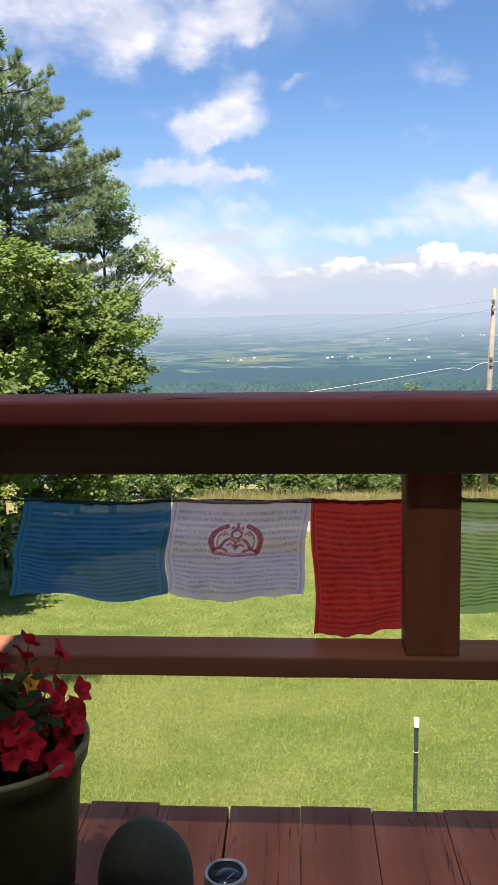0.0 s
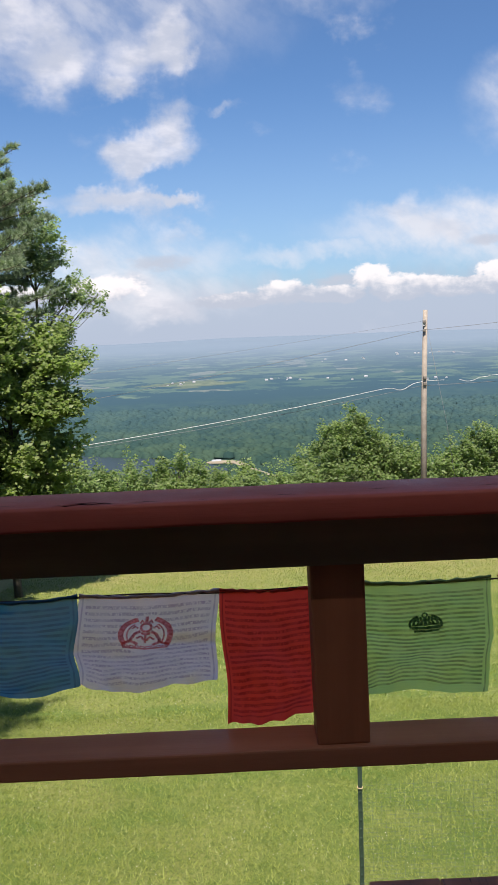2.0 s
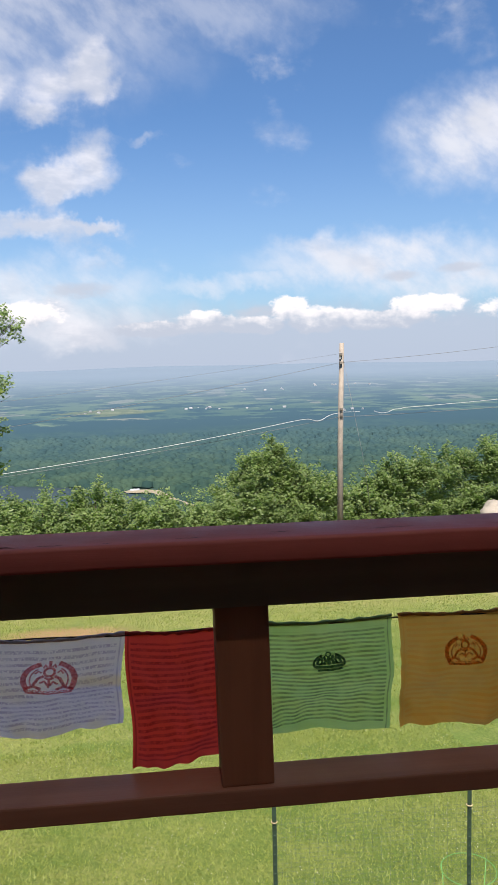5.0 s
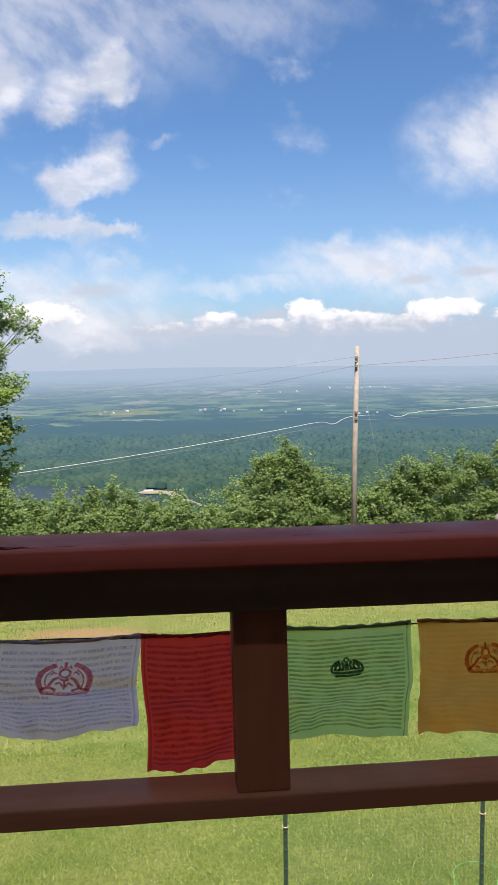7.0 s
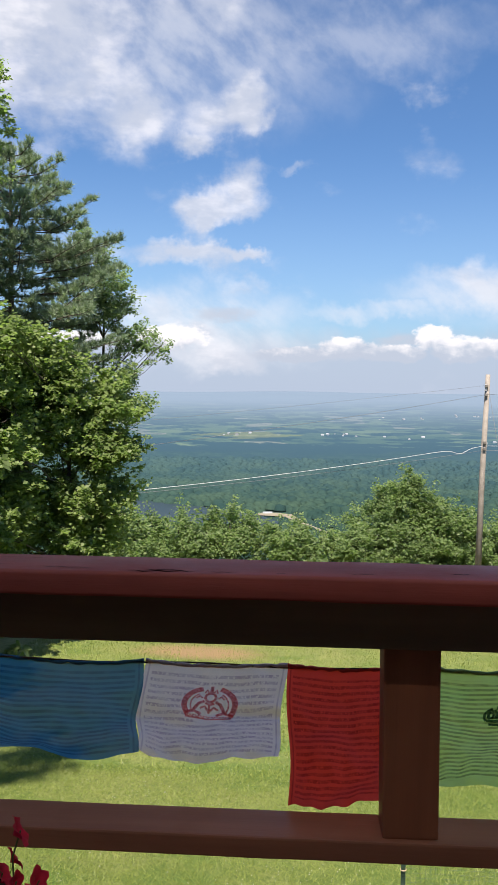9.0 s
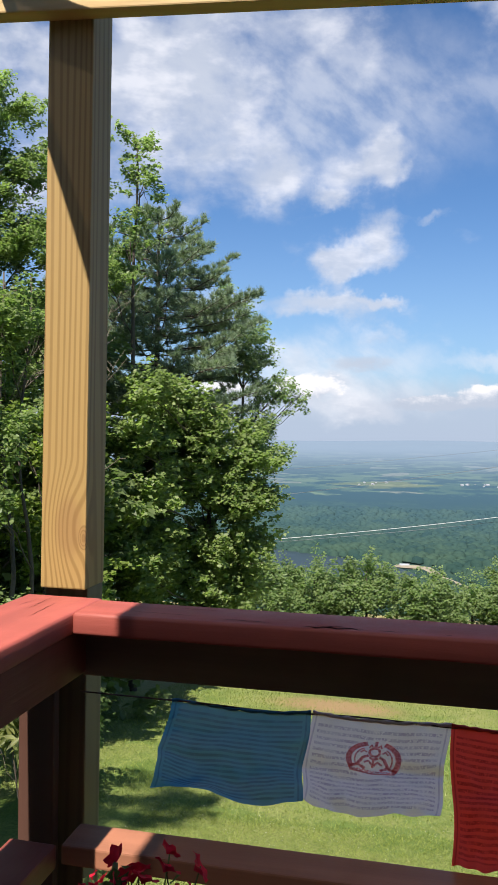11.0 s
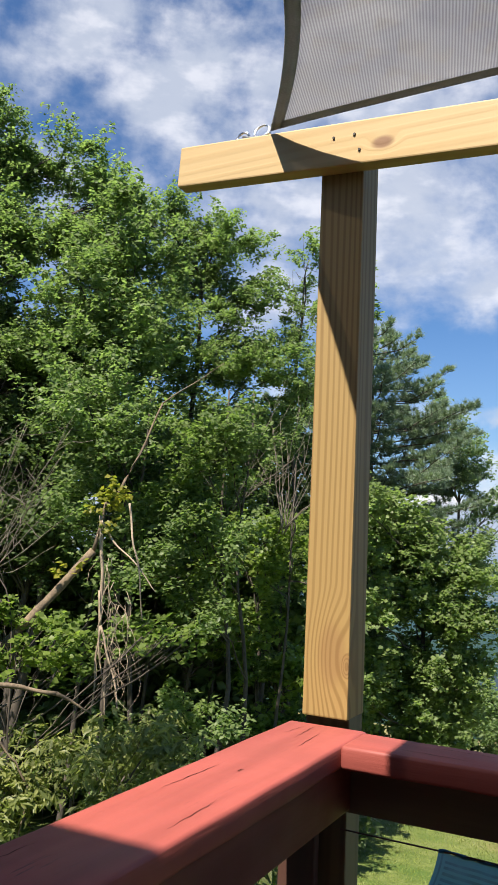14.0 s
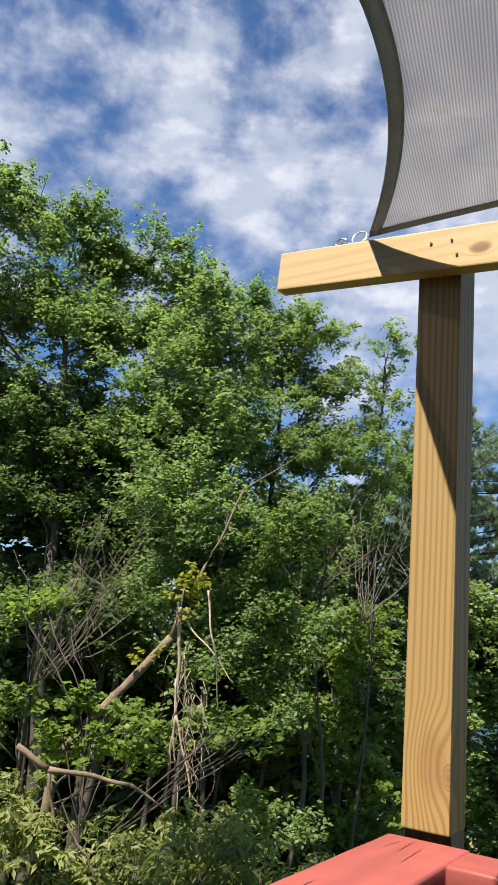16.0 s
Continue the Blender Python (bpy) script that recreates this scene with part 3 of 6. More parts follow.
cracks(railing_front(), [(0.0, 1.316, 0.10, 1.323, 0.012), (0.02, 1.328, 0.075, 1.331, 0.006), (0.117, 1.321, 0.16, 1.322, 0.006), (0.215, 1.322, 0.235, 1.322, 0.005), (0.32, 1.331, 0.365, 1.332, 0.006), (0.47, 1.346, 0.505, 1.347, 0.006), (-0.30, 1.345, -0.18, 1.340, 0.004), (-0.14, 1.331, -0.05, 1.328, 0.005), (-0.25, 1.39, -0.13, 1.387, 0.003), (0.62, 1.340, 0.71, 1.344, 0.004), (0.82, 1.34, 0.90, 1.338, 0.006)], 0.9276)
cracks(railing_side(), [(-0.455, 1.078, -0.452, 1.094, 0.007), (-0.50, 0.95, -0.492, 1.10, 0.003), (-0.44, 1.26, -0.446, 1.37, 0.003), (-0.47, 1.32, -0.474, 1.41, 0.003), (-0.41, 0.83, -0.414, 0.95, 0.003), (-0.51, 0.60, -0.504, 0.72, 0.004), (-0.50, 1.33, -0.49, 1.40, 0.0025)], 0.9271, 0.2)


# ---- shade frame and sail ----
def shade_frame():
    f = thing("pergola", (-0.47, 1.5, 0), "new pine post with a cross beam, bare wood", "pergola")
    lean = Matrix.Translation((-0.47, 1.5, 0.9)) @ Matrix.Rotation(radians(0.28), 4, "Y") @ Matrix.Translation((0.47, -1.5, -0.9))
    part("post", slab((-0.520, 1.457, 0.934), (-0.430, 1.546, 2.085), 0.003, lean), M_pine_post, f, "yellow pine post with long grain and a knot")
    # darkened timber stands for the shade on this stretch of post
    part("lower_post", slab((-0.519, 1.472, -2.0), (-0.431, 1.545, 0.935), 0.004, lean), M_lower_shaded, f, "dull olive lower post notched behind the railing cap, coloured for shade")
    m = Matrix.Translation((-0.837, 1.419, 2.057)) @ Matrix.Rotation(radians(3.3), 4, "Y")
    beam = part("beam", slab((0, 0, -0.0445), (4.4, 0.038, 0.0445), 0.003, m), M_pine_beam, f, "pale pine two-by-four beam")
    for x, z in ((0.362, 0.014), (0.405, 0.016), (0.418, -0.017)):
        bm = bmesh.new()
        bmesh.ops.create_cone(bm, cap_ends=True, segments=10, radius1=0.0032, radius2=0.0026, depth=0.003, matrix=m @ Matrix.Translation((x, -0.001, z)) @ Matrix.Rotation(radians(90), 4, "X"))
        part("screw", bm, M_screw, beam)
    bm = tube(bmesh.new(), [(-0.705, 1.438, 2.055), (-0.705, 1.438, 2.105), (-0.70, 1.438, 2.112), (-0.69, 1.438, 2.116), (-0.68, 1.438, 2.112), (-0.676, 1.438, 2.104), (-0.68, 1.438, 2.097), (-0.69, 1.438, 2.095)], 0.0028, 8)
    part("eye_bolt", bm, M_steel, f, "bright steel eye bolt", True)
    return f


shade_frame()

SAIL_R, SAIL_B = 3.5, -0.62


def sail_point(s, t, drop=0.0):
    y0 = SAIL_B + t * (1.419 - SAIL_B)
    edge = -0.331 - (0.587 if y0 > 0.72 else 0.04) * (y0 - 0.72) ** 2
    x = edge + s * (SAIL_R - edge)
    dx = max(0.0, x + 0.619)
    front = 1.419 - 0.115 * (1 - math.exp(-dx / 0.35)) + 0.115 * max(0, (x - 2.0) / 1.5) ** 2
    y = SAIL_B + t * (front - SAIL_B)
    z = 2.097 - 0.15 * dx * math.exp(-dx / 0.8) + 0.10 * (1 - t) ** 2
    return Vector((x, y, z - drop))


def sail_patch(s0, s1, t0, t1, ns, nt, drop=0.0):
    bm = bmesh.new()
    g = [[bm.verts.new(sail_point(s0 + (s1 - s0) * i / ns, t0 + (t1 - t0) * j / nt, drop)) for j in range(nt + 1)] for i in range(ns + 1)]
    for i in range(ns):
        for j in range(nt):
            bm.faces.new((g[i][j], g[i + 1][j], g[i + 1][j + 1], g[i][j + 1]))
    bmesh.ops.solidify(bm, geom=bm.faces[:], thickness=0.0015)
    return bm


def sail_material():
    m, nt, b = material("shade_cloth", 0.8, 0, 0.2)
    pos = node(nt, "ShaderNodeTexCoord").outputs["Object"]
    sx, sy, _ = node(nt, "ShaderNodeSeparateXYZ", {0: pos}).outputs
    rib = calc(nt, "SINE", calc(nt, "MULTIPLY", calc(nt, "ADD", sx, calc(nt, "MULTIPLY", sy, 0.25)), 1250.0))
    knit = fuzz(nt, stretch(nt, pos, (1.0, 0.3, 1.0)), 900.0, 2.0)
    f = calc(nt, "ADD", span(nt, rib, -0.8, 0.8, 0.0, 0.7), calc(nt, "MULTIPLY", knit, 0.3))
    c = blend(nt, f, (0.200, 0.192, 0.188), (0.38, 0.366, 0.356))
    nt.links.new(c, b.inputs["Base Color"])
    relief(nt, b, f, 0.4, 0.001)
    t = node(nt, "ShaderNodeBsdfTranslucent", {"Color": c})
    mix = node(nt, "ShaderNodeMixShader", {0: 0.5, 1: b.outputs[0], 2: t.outputs[0]})
    holes = node(nt, "ShaderNodeMixShader", {0: 0.19, 1: mix.outputs[0], 2: node(nt, "ShaderNodeBsdfTransparent").outputs[0]})
    nt.links.new(holes.outputs[0], nt.nodes["Material Output"].inputs[0])
    return m


M_hem = plain("sail_hem", (0.42, 0.42, 0.44), 0.85, 0.15, 30)
sail = thing("shade_sail", (-0.62, 1.42, 2.09), "grey knitted shade sail stretched over the deck", "shade sail")
part("cloth", sail_patch(0, 1, 0, 1, 70, 60), sail_material(), sail, smooth=True)
part("side_hem", sail_patch(0.0, 0.0078, 0, 1, 2, 60, 0.003), M_hem, sail, "dark grey sewn edge", True)
part("front_hem", sail_patch(0, 1, 0.988, 1.0, 70, 1, 0.003), M_hem, sail, "dark grey sewn edge", True)
part("ring", hoop(bmesh.new(), (-0.645, 1.436, 2.108), 0.017, 0.0022, Matrix.Rotation(radians(72), 3, "X")), M_steel, sail, "bright steel ring", True)
part("link", tube(bmesh.new(), [(-0.69, 1.438, 2.105), (-0.675, 1.432, 2.098), (-0.64, 1.43, 2.092), (-0.62, 1.424, 2.095)], 0.003, 8), M_steel, sail, "", True)

# ---- the house behind the deck ----
house = thing("house", (1.5, -3, -2), "plain sided house behind the deck, with an added right wall", "house")
wall = bmesh.new()
box(wall, (-6, -1.55, -2.0), (9, -1.35, 3.0), 0.004)
part("wall", wall, M_siding, house)
# unseen wall, added to block skylight coming from the right
part("wall", slab((4.32, -1.345, -2.4), (4.50, 1.70, 3.0), 0.004), M_siding, house)
roof = bmesh.new()
box(roof, (-6.2, -5.2, -0.06), (9.2, 1.10, 0.06), 0.01, Matrix.Translation((0, -1.45, 3.05)) @ Matrix.Rotation(radians(-14), 4, "X"))
part("roof", roof, M_roof, house)


# ---- prayer flags ----
FLAG_Y = 1.486


def cloth_material(name, col, ink, lines, thin, whole, solid):
    m, nt, b = material(name, 0.9, 0, 0.0)
    uv = node(nt, "ShaderNodeTexCoord").outputs["UV"]
    u, v, _ = node(nt, "ShaderNodeSeparateXYZ", {0: uv}).outputs
    row = calc(nt, "FRACT", calc(nt, "MULTIPLY", v, float(lines)))
    band = calc(nt, "MULTIPLY", span(nt, row, 0.18, 0.30), span(nt, row, 0.80, 0.68))
    glyph = fuzz(nt, stretch(nt, uv, (lines * (4.6 if whole else 4.0), lines * 1.9, 1.0)), 1.0, 3.0, 0.75)
    marks = calc(nt, "MULTIPLY", band, span(nt, glyph, 0.40 - solid, 0.52 - solid))
    du, dv = calc(nt, "ABSOLUTE", calc(nt, "SUBTRACT", u, 0.5)), calc(nt, "ABSOLUTE", calc(nt, "SUBTRACT", v, 0.5))
    inside = calc(nt, "MULTIPLY", span(nt, du, 0.45, 0.44), span(nt, dv, 0.44, 0.43))
    clear = 1.0 if whole else span(nt, node(nt, "ShaderNodeVectorMath", {0: stretch(nt, uv, (5.2, 5.0, 0.0), (-2.6, -3.3, 0))}, operation="LENGTH").outputs[1], 0.90, 1.0)
    border = calc(nt, "MULTIPLY", calc(nt, "MULTIPLY", span(nt, du, 0.462, 0.466), span(nt, du, 0.478, 0.474)), 0.8)
    print_f = calc(nt, "MAXIMUM", calc(nt, "MULTIPLY", calc(nt, "MULTIPLY", marks, inside), clear), border)
    weave = fuzz(nt, uv, 260.0, 3.0)
    c = blend(nt, span(nt, weave, 0.3, 0.7), tuple(x * 0.86 for x in col), col)
    c = blend(nt, span(nt, fuzz(nt, uv, 6.0, 4.0), 0.35, 0.7, 0.0, 0.3), c, tuple(x * 0.75 for x in col))
    c = blend(nt, calc(nt, "MULTIPLY", calc(nt, "MULTIPLY", print_f, span(nt, fuzz(nt, uv, 9.0, 3.0), 0.3, 0.65, 0.45, 1.0)), 0.80), c, ink)
    nt.links.new(c, b.inputs["Base Color"])
    t = node(nt, "ShaderNodeBsdfTranslucent", {"Color": c})
    mix = node(nt, "ShaderNodeMixShader", {0: 0.86, 1: b.outputs[0], 2: t.outputs[0]})
    clear_mix = node(nt, "ShaderNodeMixShader", {0: thin, 1: mix.outputs[0], 2: node(nt, "ShaderNodeBsdfTransparent", {0: (1, 1, 1, 1)}).outputs[0]})
    nt.links.new(clear_mix.outputs[0], nt.nodes["Material Output"].inputs[0])
    return m


def flag_point(f, u, v):
    """Cloth at u across and v down, blown outwards, with soft folds and one level crease."""
    x0, x1, z0, drop, lean, skew, seed, amp, pleat, crease = f
    x = x0 + (x1 - x0) * u + skew * v * (1 - 0.6 * u) + 0.003 * math.sin(v * 7 + seed)
    fold = pleat * 0.009 * math.sin(u * 15 + seed + 2.2 * v + 0.8 * math.sin(v * 5)) * (0.2 + v) + amp * (0.010 * math.sin(u * 4 + seed + 1.5 * v) * v + 0.006 * math.sin(v * 11 + u * 5 + seed * 2) * (0.3 + v) + 0.008 * math.sin((u - v) * 7 + seed) * (0.2 + v))
    at = (v - 0.47 - 0.05 * math.sin(u * 4.5 + seed)) / 0.055
    fold -= crease * 0.016 * math.exp(-at * at) * (0.55 + 0.45 * math.sin(u * 5 + seed * 1.7))
    fold += 0.0065 * noise.noise(Vector((u * 8, v * 8, seed))) * (0.4 + v) + 0.020 * noise.noise(Vector((u * 3, v * 3, seed + 5))) * v + 0.010 * math.sin(u * 9 + 3 * v + seed * 3) * v * v
    a = radians(lean) * (0.75 + 0.5 * v)
    z = z0 - 0.006 * math.sin(math.pi * u) - drop * v * math.cos(a) + (0.002 * math.sin(u * 6.5 + seed) + 0.003 * noise.noise(Vector((u * 5, seed, 0)))) * v
    return Vector((x, FLAG_Y + drop * v * math.sin(a) + fold, z))


def flag_cloth(f, nu=44, nv=36):
    bm = bmesh.new()
    uvl = bm.loops.layers.uv.new("UVMap")
    at = {}
    g = [[bm.verts.new(flag_point(f, i / nu, j / nv)) for j in range(nv + 1)] for i in range(nu + 1)]
    for i in range(nu + 1):
        for j in range(nv + 1):
            at[g[i][j]] = (i / nu, 1 - j / nv)
    for i in range(nu):
        for j in range(nv):
            face = bm.faces.new((g[i][j], g[i][j + 1], g[i + 1][j + 1], g[i + 1][j]))
            for lp in face.loops:
                lp[uvl].uv = at[lp.vert]
    return bm


def print_ribbon(bm, f, size, pts, half):
    """A printed stroke lying just proud of the cloth."""
    rows = []
    for k, (u, v) in enumerate(pts):
        du, dv = (pts[min(k + 1, len(pts) - 1)][0] - pts[max(k - 1, 0)][0]), (pts[min(k + 1, len(pts) - 1)][1] - pts[max(k - 1, 0)][1])
        n = math.hypot(du, dv) or 1
        rows.append([bm.verts.new(flag_point(f, 0.5 + size * (u - 0.5 + s * dv / n * half), 0.31 + size * (v - 0.43 - s * du / n * half)) + Vector((0, -0.0016, 0))) for s in (-1, 1)])
    for a, b in zip(rows, rows[1:]):
        bm.faces.new((a[0], a[1], b[1], b[0]))


def crown(f, size):
    """A low printed crown: a full base band, crowded strokes and a knobbly top."""
    bm = bmesh.new()
    cu, cv = 0.5, 0.47

    def ribbon(pts, half):
        print_ribbon(bm, f, size, pts, half)

    ribbon([(cu - 0.135, cv + 0.078), (cu, cv + 0.088), (cu + 0.135, cv + 0.078)], 0.012)
    ribbon([(cu - 0.150, cv + 0.042), (cu, cv + 0.052), (cu + 0.150, cv + 0.042)], 0.015)
    for side in (-1, 1):
        ribbon([(cu + side * 0.165 * math.cos(a), cv + 0.01 - 0.105 * math.sin(a)) for a in (radians(-20 + 84 * k / 10) for k in range(11))], 0.013)
        ribbon([(cu + side * 0.128, cv + 0.02), (cu + side * 0.118, cv - 0.03), (cu + side * 0.090, cv - 0.052)], 0.014)
        ribbon([(cu + side * 0.090, cv + 0.022), (cu + side * 0.070, cv - 0.022), (cu + side * 0.084, cv - 0.094)], 0.012)
        ribbon([(cu + side * 0.052, cv + 0.026), (cu + side * 0.034, cv - 0.030), (cu + side * 0.052, cv - 0.074)], 0.015)
        ribbon([(cu + side * 0.118, cv + 0.018), (cu + side * 0.050, cv + 0.002)], 0.009)
    ribbon([(cu, cv + 0.030), (cu, cv - 0.060)], 0.020)
    ribbon([(cu + 0.026 * math.cos(a), cv - 0.090 + 0.026 * math.sin(a)) for a in (2 * math.pi * k / 12 for k in range(13))], 0.009)
    return bm


def emblem(f, size):
    """The printed device: an arch over a row of plain blocks, lying on the cloth."""
    bm = bmesh.new()
    cu, cv = 0.5, 0.46

    def ribbon(pts, half):
        print_ribbon(bm, f, size, pts, half)

    # two thick horns open at the top, with a thinner line inside each
    for side in (-1, 1):
        ribbon([(cu + side * 0.165 * math.cos(a), cv - 0.150 * math.sin(a)) for a in (radians(-34 + 104 * k / 16) for k in range(17))], 0.019)
        ribbon([(cu + side * 0.124 * math.cos(a), cv - 0.118 * math.sin(a)) for a in (radians(-30 + 84 * k / 12) for k in range(13))], 0.005)
        ribbon([(cu + side * 0.16, cv + 0.085), (cu + side * 0.10, cv + 0.052), (cu + side * 0.05, cv + 0.075)], 0.012)
        ribbon([(cu + side * 0.100, cv + 0.045), (cu + side * 0.072, cv - 0.010), (cu + side * 0.036, cv - 0.034)], 0.011)
        ribbon([(cu + side * 0.060, cv + 0.030), (cu + side * 0.030, cv + 0.010), (cu + side * 0.008, cv + 0.040)], 0.008)
        ribbon([(cu + side * 0.040, cv - 0.105), (cu + side * 0.030, cv - 0.135), (cu + side * 0.016, cv - 0.110)], 0.007)
        ribbon([(cu + side * 0.092, cv - 0.052), (cu + side * 0.070, cv - 0.078), (cu + side * 0.052, cv - 0.060)], 0.007)
    ribbon([(cu, cv - 0.165), (cu, cv - 0.112)], 0.011)
    ribbon([(cu + 0.034 * math.cos(a), cv - 0.068 + 0.036 * math.sin(a)) for a in (2 * math.pi * k / 18 for k in range(19))], 0.009)
    ribbon([(cu - 0.030, cv - 0.020), (cu, cv - 0.008), (cu + 0.030, cv - 0.020)], 0.010)
    ribbon([(cu, cv - 0.010), (cu, cv + 0.060)], 0.008)
    ribbon([(cu - 0.150, cv + 0.108), (cu, cv + 0.118), (cu + 0.150, cv + 0.108)], 0.009)
    for k in range(9):
        u = cu + (k - 4) * 0.036
        ribbon([(u - 0.014, cv + 0.086), (u, cv + 0.102), (u + 0.014, cv + 0.086)], 0.006)
    return bm


def ink_material(name, col):
    """Block print soaked into thin cotton."""
    m, nt, b = material(name, 0.9, 0, 0.0)
    pos = node(nt, "ShaderNodeTexCoord").outputs["Object"]
    c = blend(nt, span(nt, fuzz(nt, pos, 220.0, 3.0), 0.35, 0.65), col, tuple(min(1.0, x * 1.5 + 0.05) for x in col))
    nt.links.new(c, b.inputs["Base Color"])
    t = node(nt, "ShaderNodeBsdfTranslucent", {"Color": c})
    mix = node(nt, "ShaderNodeMixShader", {0: 0.6, 1: b.outputs[0], 2: t.outputs[0]})
    nt.links.new(mix.outputs[0], nt.nodes["Material Output"].inputs[0])
    return m


flags = thing("flag_string", (0.3, 1.5, 0.73), "row of printed cotton prayer flags on a cord", "flags")


def hang_flag(colour, col, ink, f, lines, thin):
    cloth = part("flag", flag_cloth(f), cloth_material(colour + "_cotton", col, ink, lines, thin, colour != "white", 0.0 if colour in ("white", "red") else 0.13), flags, "thin " + colour + " cotton flag with rows of unreadable print", True)
    hem = [flag_point(f, k / 24, 0.0) + Vector((0, 0.001, 0.0015 + 0.0025 * noise.noise(Vector((k * 0.7, f[6], 2.0))))) for k in range(25)]
    part("hem", tube(bmesh.new(), hem, [0.0030 + 0.0009 * math.sin(k * 1.9 + f[6]) for k in range(25)], 7), plain(colour + "_hem", tuple(x * 0.6 for x in col), 0.9, 0.2, 60), cloth, "rolled sewn hem round the cord", True)
    if colour in ("white", "green", "orange"):
        part("emblem", crown(f, 0.74) if colour == "green" else emblem(f, {"white": 1.08, "orange": 0.9}[colour]), ink_material(colour + "_print", {"white": (0.90, 0.25, 0.27), "green": (0.075, 0.15, 0.07), "orange": (0.66, 0.24, 0.05)}[colour]), cloth)


hang_flag("blue", (0.045, 0.205, 0.340), (0.012, 0.070, 0.16), (-0.268, -0.008, 0.732, 0.234, 21, -0.075, 0.4, 1.0, 0.3, 0.5), 20, 0.05)
hang_flag("white", (0.98, 0.72, 0.72), (0.50, 0.27, 0.38), (-0.006, 0.234, 0.733, 0.232, 21, -0.036, 1.9, 0.5, 0.3, 1.0), 17, 0.05)
hang_flag("red", (0.90, 0.065, 0.050), (0.36, 0.016, 0.016), (0.236, 0.418, 0.733, 0.246, 4, 0.006, 3.1, 0.6, 0.25, 0.4), 22, 0.0)
hang_flag("green", (0.46, 0.72, 0.25), (0.020, 0.085, 0.022), (0.470, 0.706, 0.736, 0.224, 9, 0.01, 4.4, 0.7, 0.2, 0.4), 27, 0.15)
hang_flag("orange", (1.0, 0.43, 0.09), (0.92, 0.33, 0.05), (0.716, 0.960, 0.738, 0.224, 7, 0.012, 5.2, 0.9, 0.5, 0.6), 20, 0.04)
hang_flag("blue", (0.022, 0.150, 0.290), (0.008, 0.045, 0.13), (0.975, 1.215, 0.742, 0.205, 24, 0.0, 6.6, 1.3, 0.5, 0.3), 22, 0.02)
cord = [(-0.44, 1.465, 0.742), (-0.35, 1.48, 0.736)] + [(x0, FLAG_Y + 0.002, 0.731 + 0.002 * math.sin(x0 * 19)) for x0 in np.linspace(-0.27, 1.2, 40)] + [(3.2, 1.5, 0.76)]
part("cord", tube(bmesh.new(), cord, 0.0015, 6), plain("dark_cord", (0.09, 0.05, 0.04), 0.9), flags, "dark twisted cord", True)


# ---- foliage ----
rng = np.random.default_rng(7)


def leaf_arrays(centres, size, droop=0.35, narrow=0.55, upright=0.0):
    """Four-cornered folded leaves at the given points: corners and faces."""
    n = len(centres)
    head = rng.uniform(0, 2 * np.pi, n)
    tip = rng.normal(-droop, 0.35, n)
    d = np.stack([np.cos(head) * np.cos(tip), np.sin(head) * np.cos(tip), np.sin(tip)], -1)
    face = np.array([0.0, -0.22, 0.95]) + rng.normal(0, 0.55, (n, 3))
    face /= np.linalg.norm(face, axis=1, keepdims=True)
    d = d - 0.75 * face * np.sum(d * face, axis=1, keepdims=True)
    d /= np.linalg.norm(d, axis=1, keepdims=True) + 1e-9
    side = np.cross(d, face)
    side /= np.linalg.norm(side, axis=1, keepdims=True) + 1e-9
    up = np.cross(side, d)
    L = (size * rng.uniform(0.65, 1.25, n))[:, None]
    w = L * narrow * 0.5
    a = centres
    b = centres + d * L * 0.45 + side * w + up * L * 0.10
    c = centres + d * L
    e = centres + d * L * 0.45 - side * w + up * L * 0.10
    v = np.stack([a, b, c, e], 1).reshape(-1, 3)
    i = np.arange(n)[:, None] * 4
    f = np.concatenate([i + np.array([[0, 1, 2]]), i + np.array([[0, 2, 3]])], 1).reshape(-1, 3)
    return v, f


def spray_points(lobes, clumps, leaves, spread, flatness=0.5, fill=0.45, rise=0.5):
    """Leaf places: leafy shoots set about the outer part of each lobe (x, y, z, radius)."""
    out = []
    for x, y, z, r in lobes:
        n = max(3, int(clumps * r * r))
        arms = int(9 + 9 * r * r)
        axis = rng.normal(size=(arms, 3)) + np.array([0, 0, 0.35])
        axis /= np.linalg.norm(axis, axis=1, keepdims=True)
        reach = rng.uniform(0.72, 1.20, arms)
        which = rng.integers(0, arms, n)
        rad = r * reach[which] * rng.uniform(fill ** 2, 1.0, n) ** 0.5
        c = np.array([x, y, z]) + (axis[which] + rng.normal(0, 0.20, (n, 3))) * rad[:, None] * np.array([1, 1, 0.82])
        c[:, 2] += 0.10 * r - 0.10 * rad ** 2 / max(r, 0.1)
        k = int(leaves)
        s = spread * rng.uniform(0.5, 1.4, n)
        shoot = axis[which] * 0.7 + rng.normal(0, 0.35, (n, 3)) + np.array([0, 0, rise])
        shoot /= np.linalg.norm(shoot, axis=1, keepdims=True)
        go = rng.uniform(-0.35, 1.0, (n, k, 1))
        p = c[:, None] + shoot[:, None] * go * s[:, None, None] * 2.1
        p += rng.normal(size=(n, k, 3)) * s[:, None, None] * np.array([1, 1, flatness]) * (0.62 - 0.40 * np.clip(go, 0, 1))
        out.append(p.reshape(-1, 3))
    return np.concatenate(out)


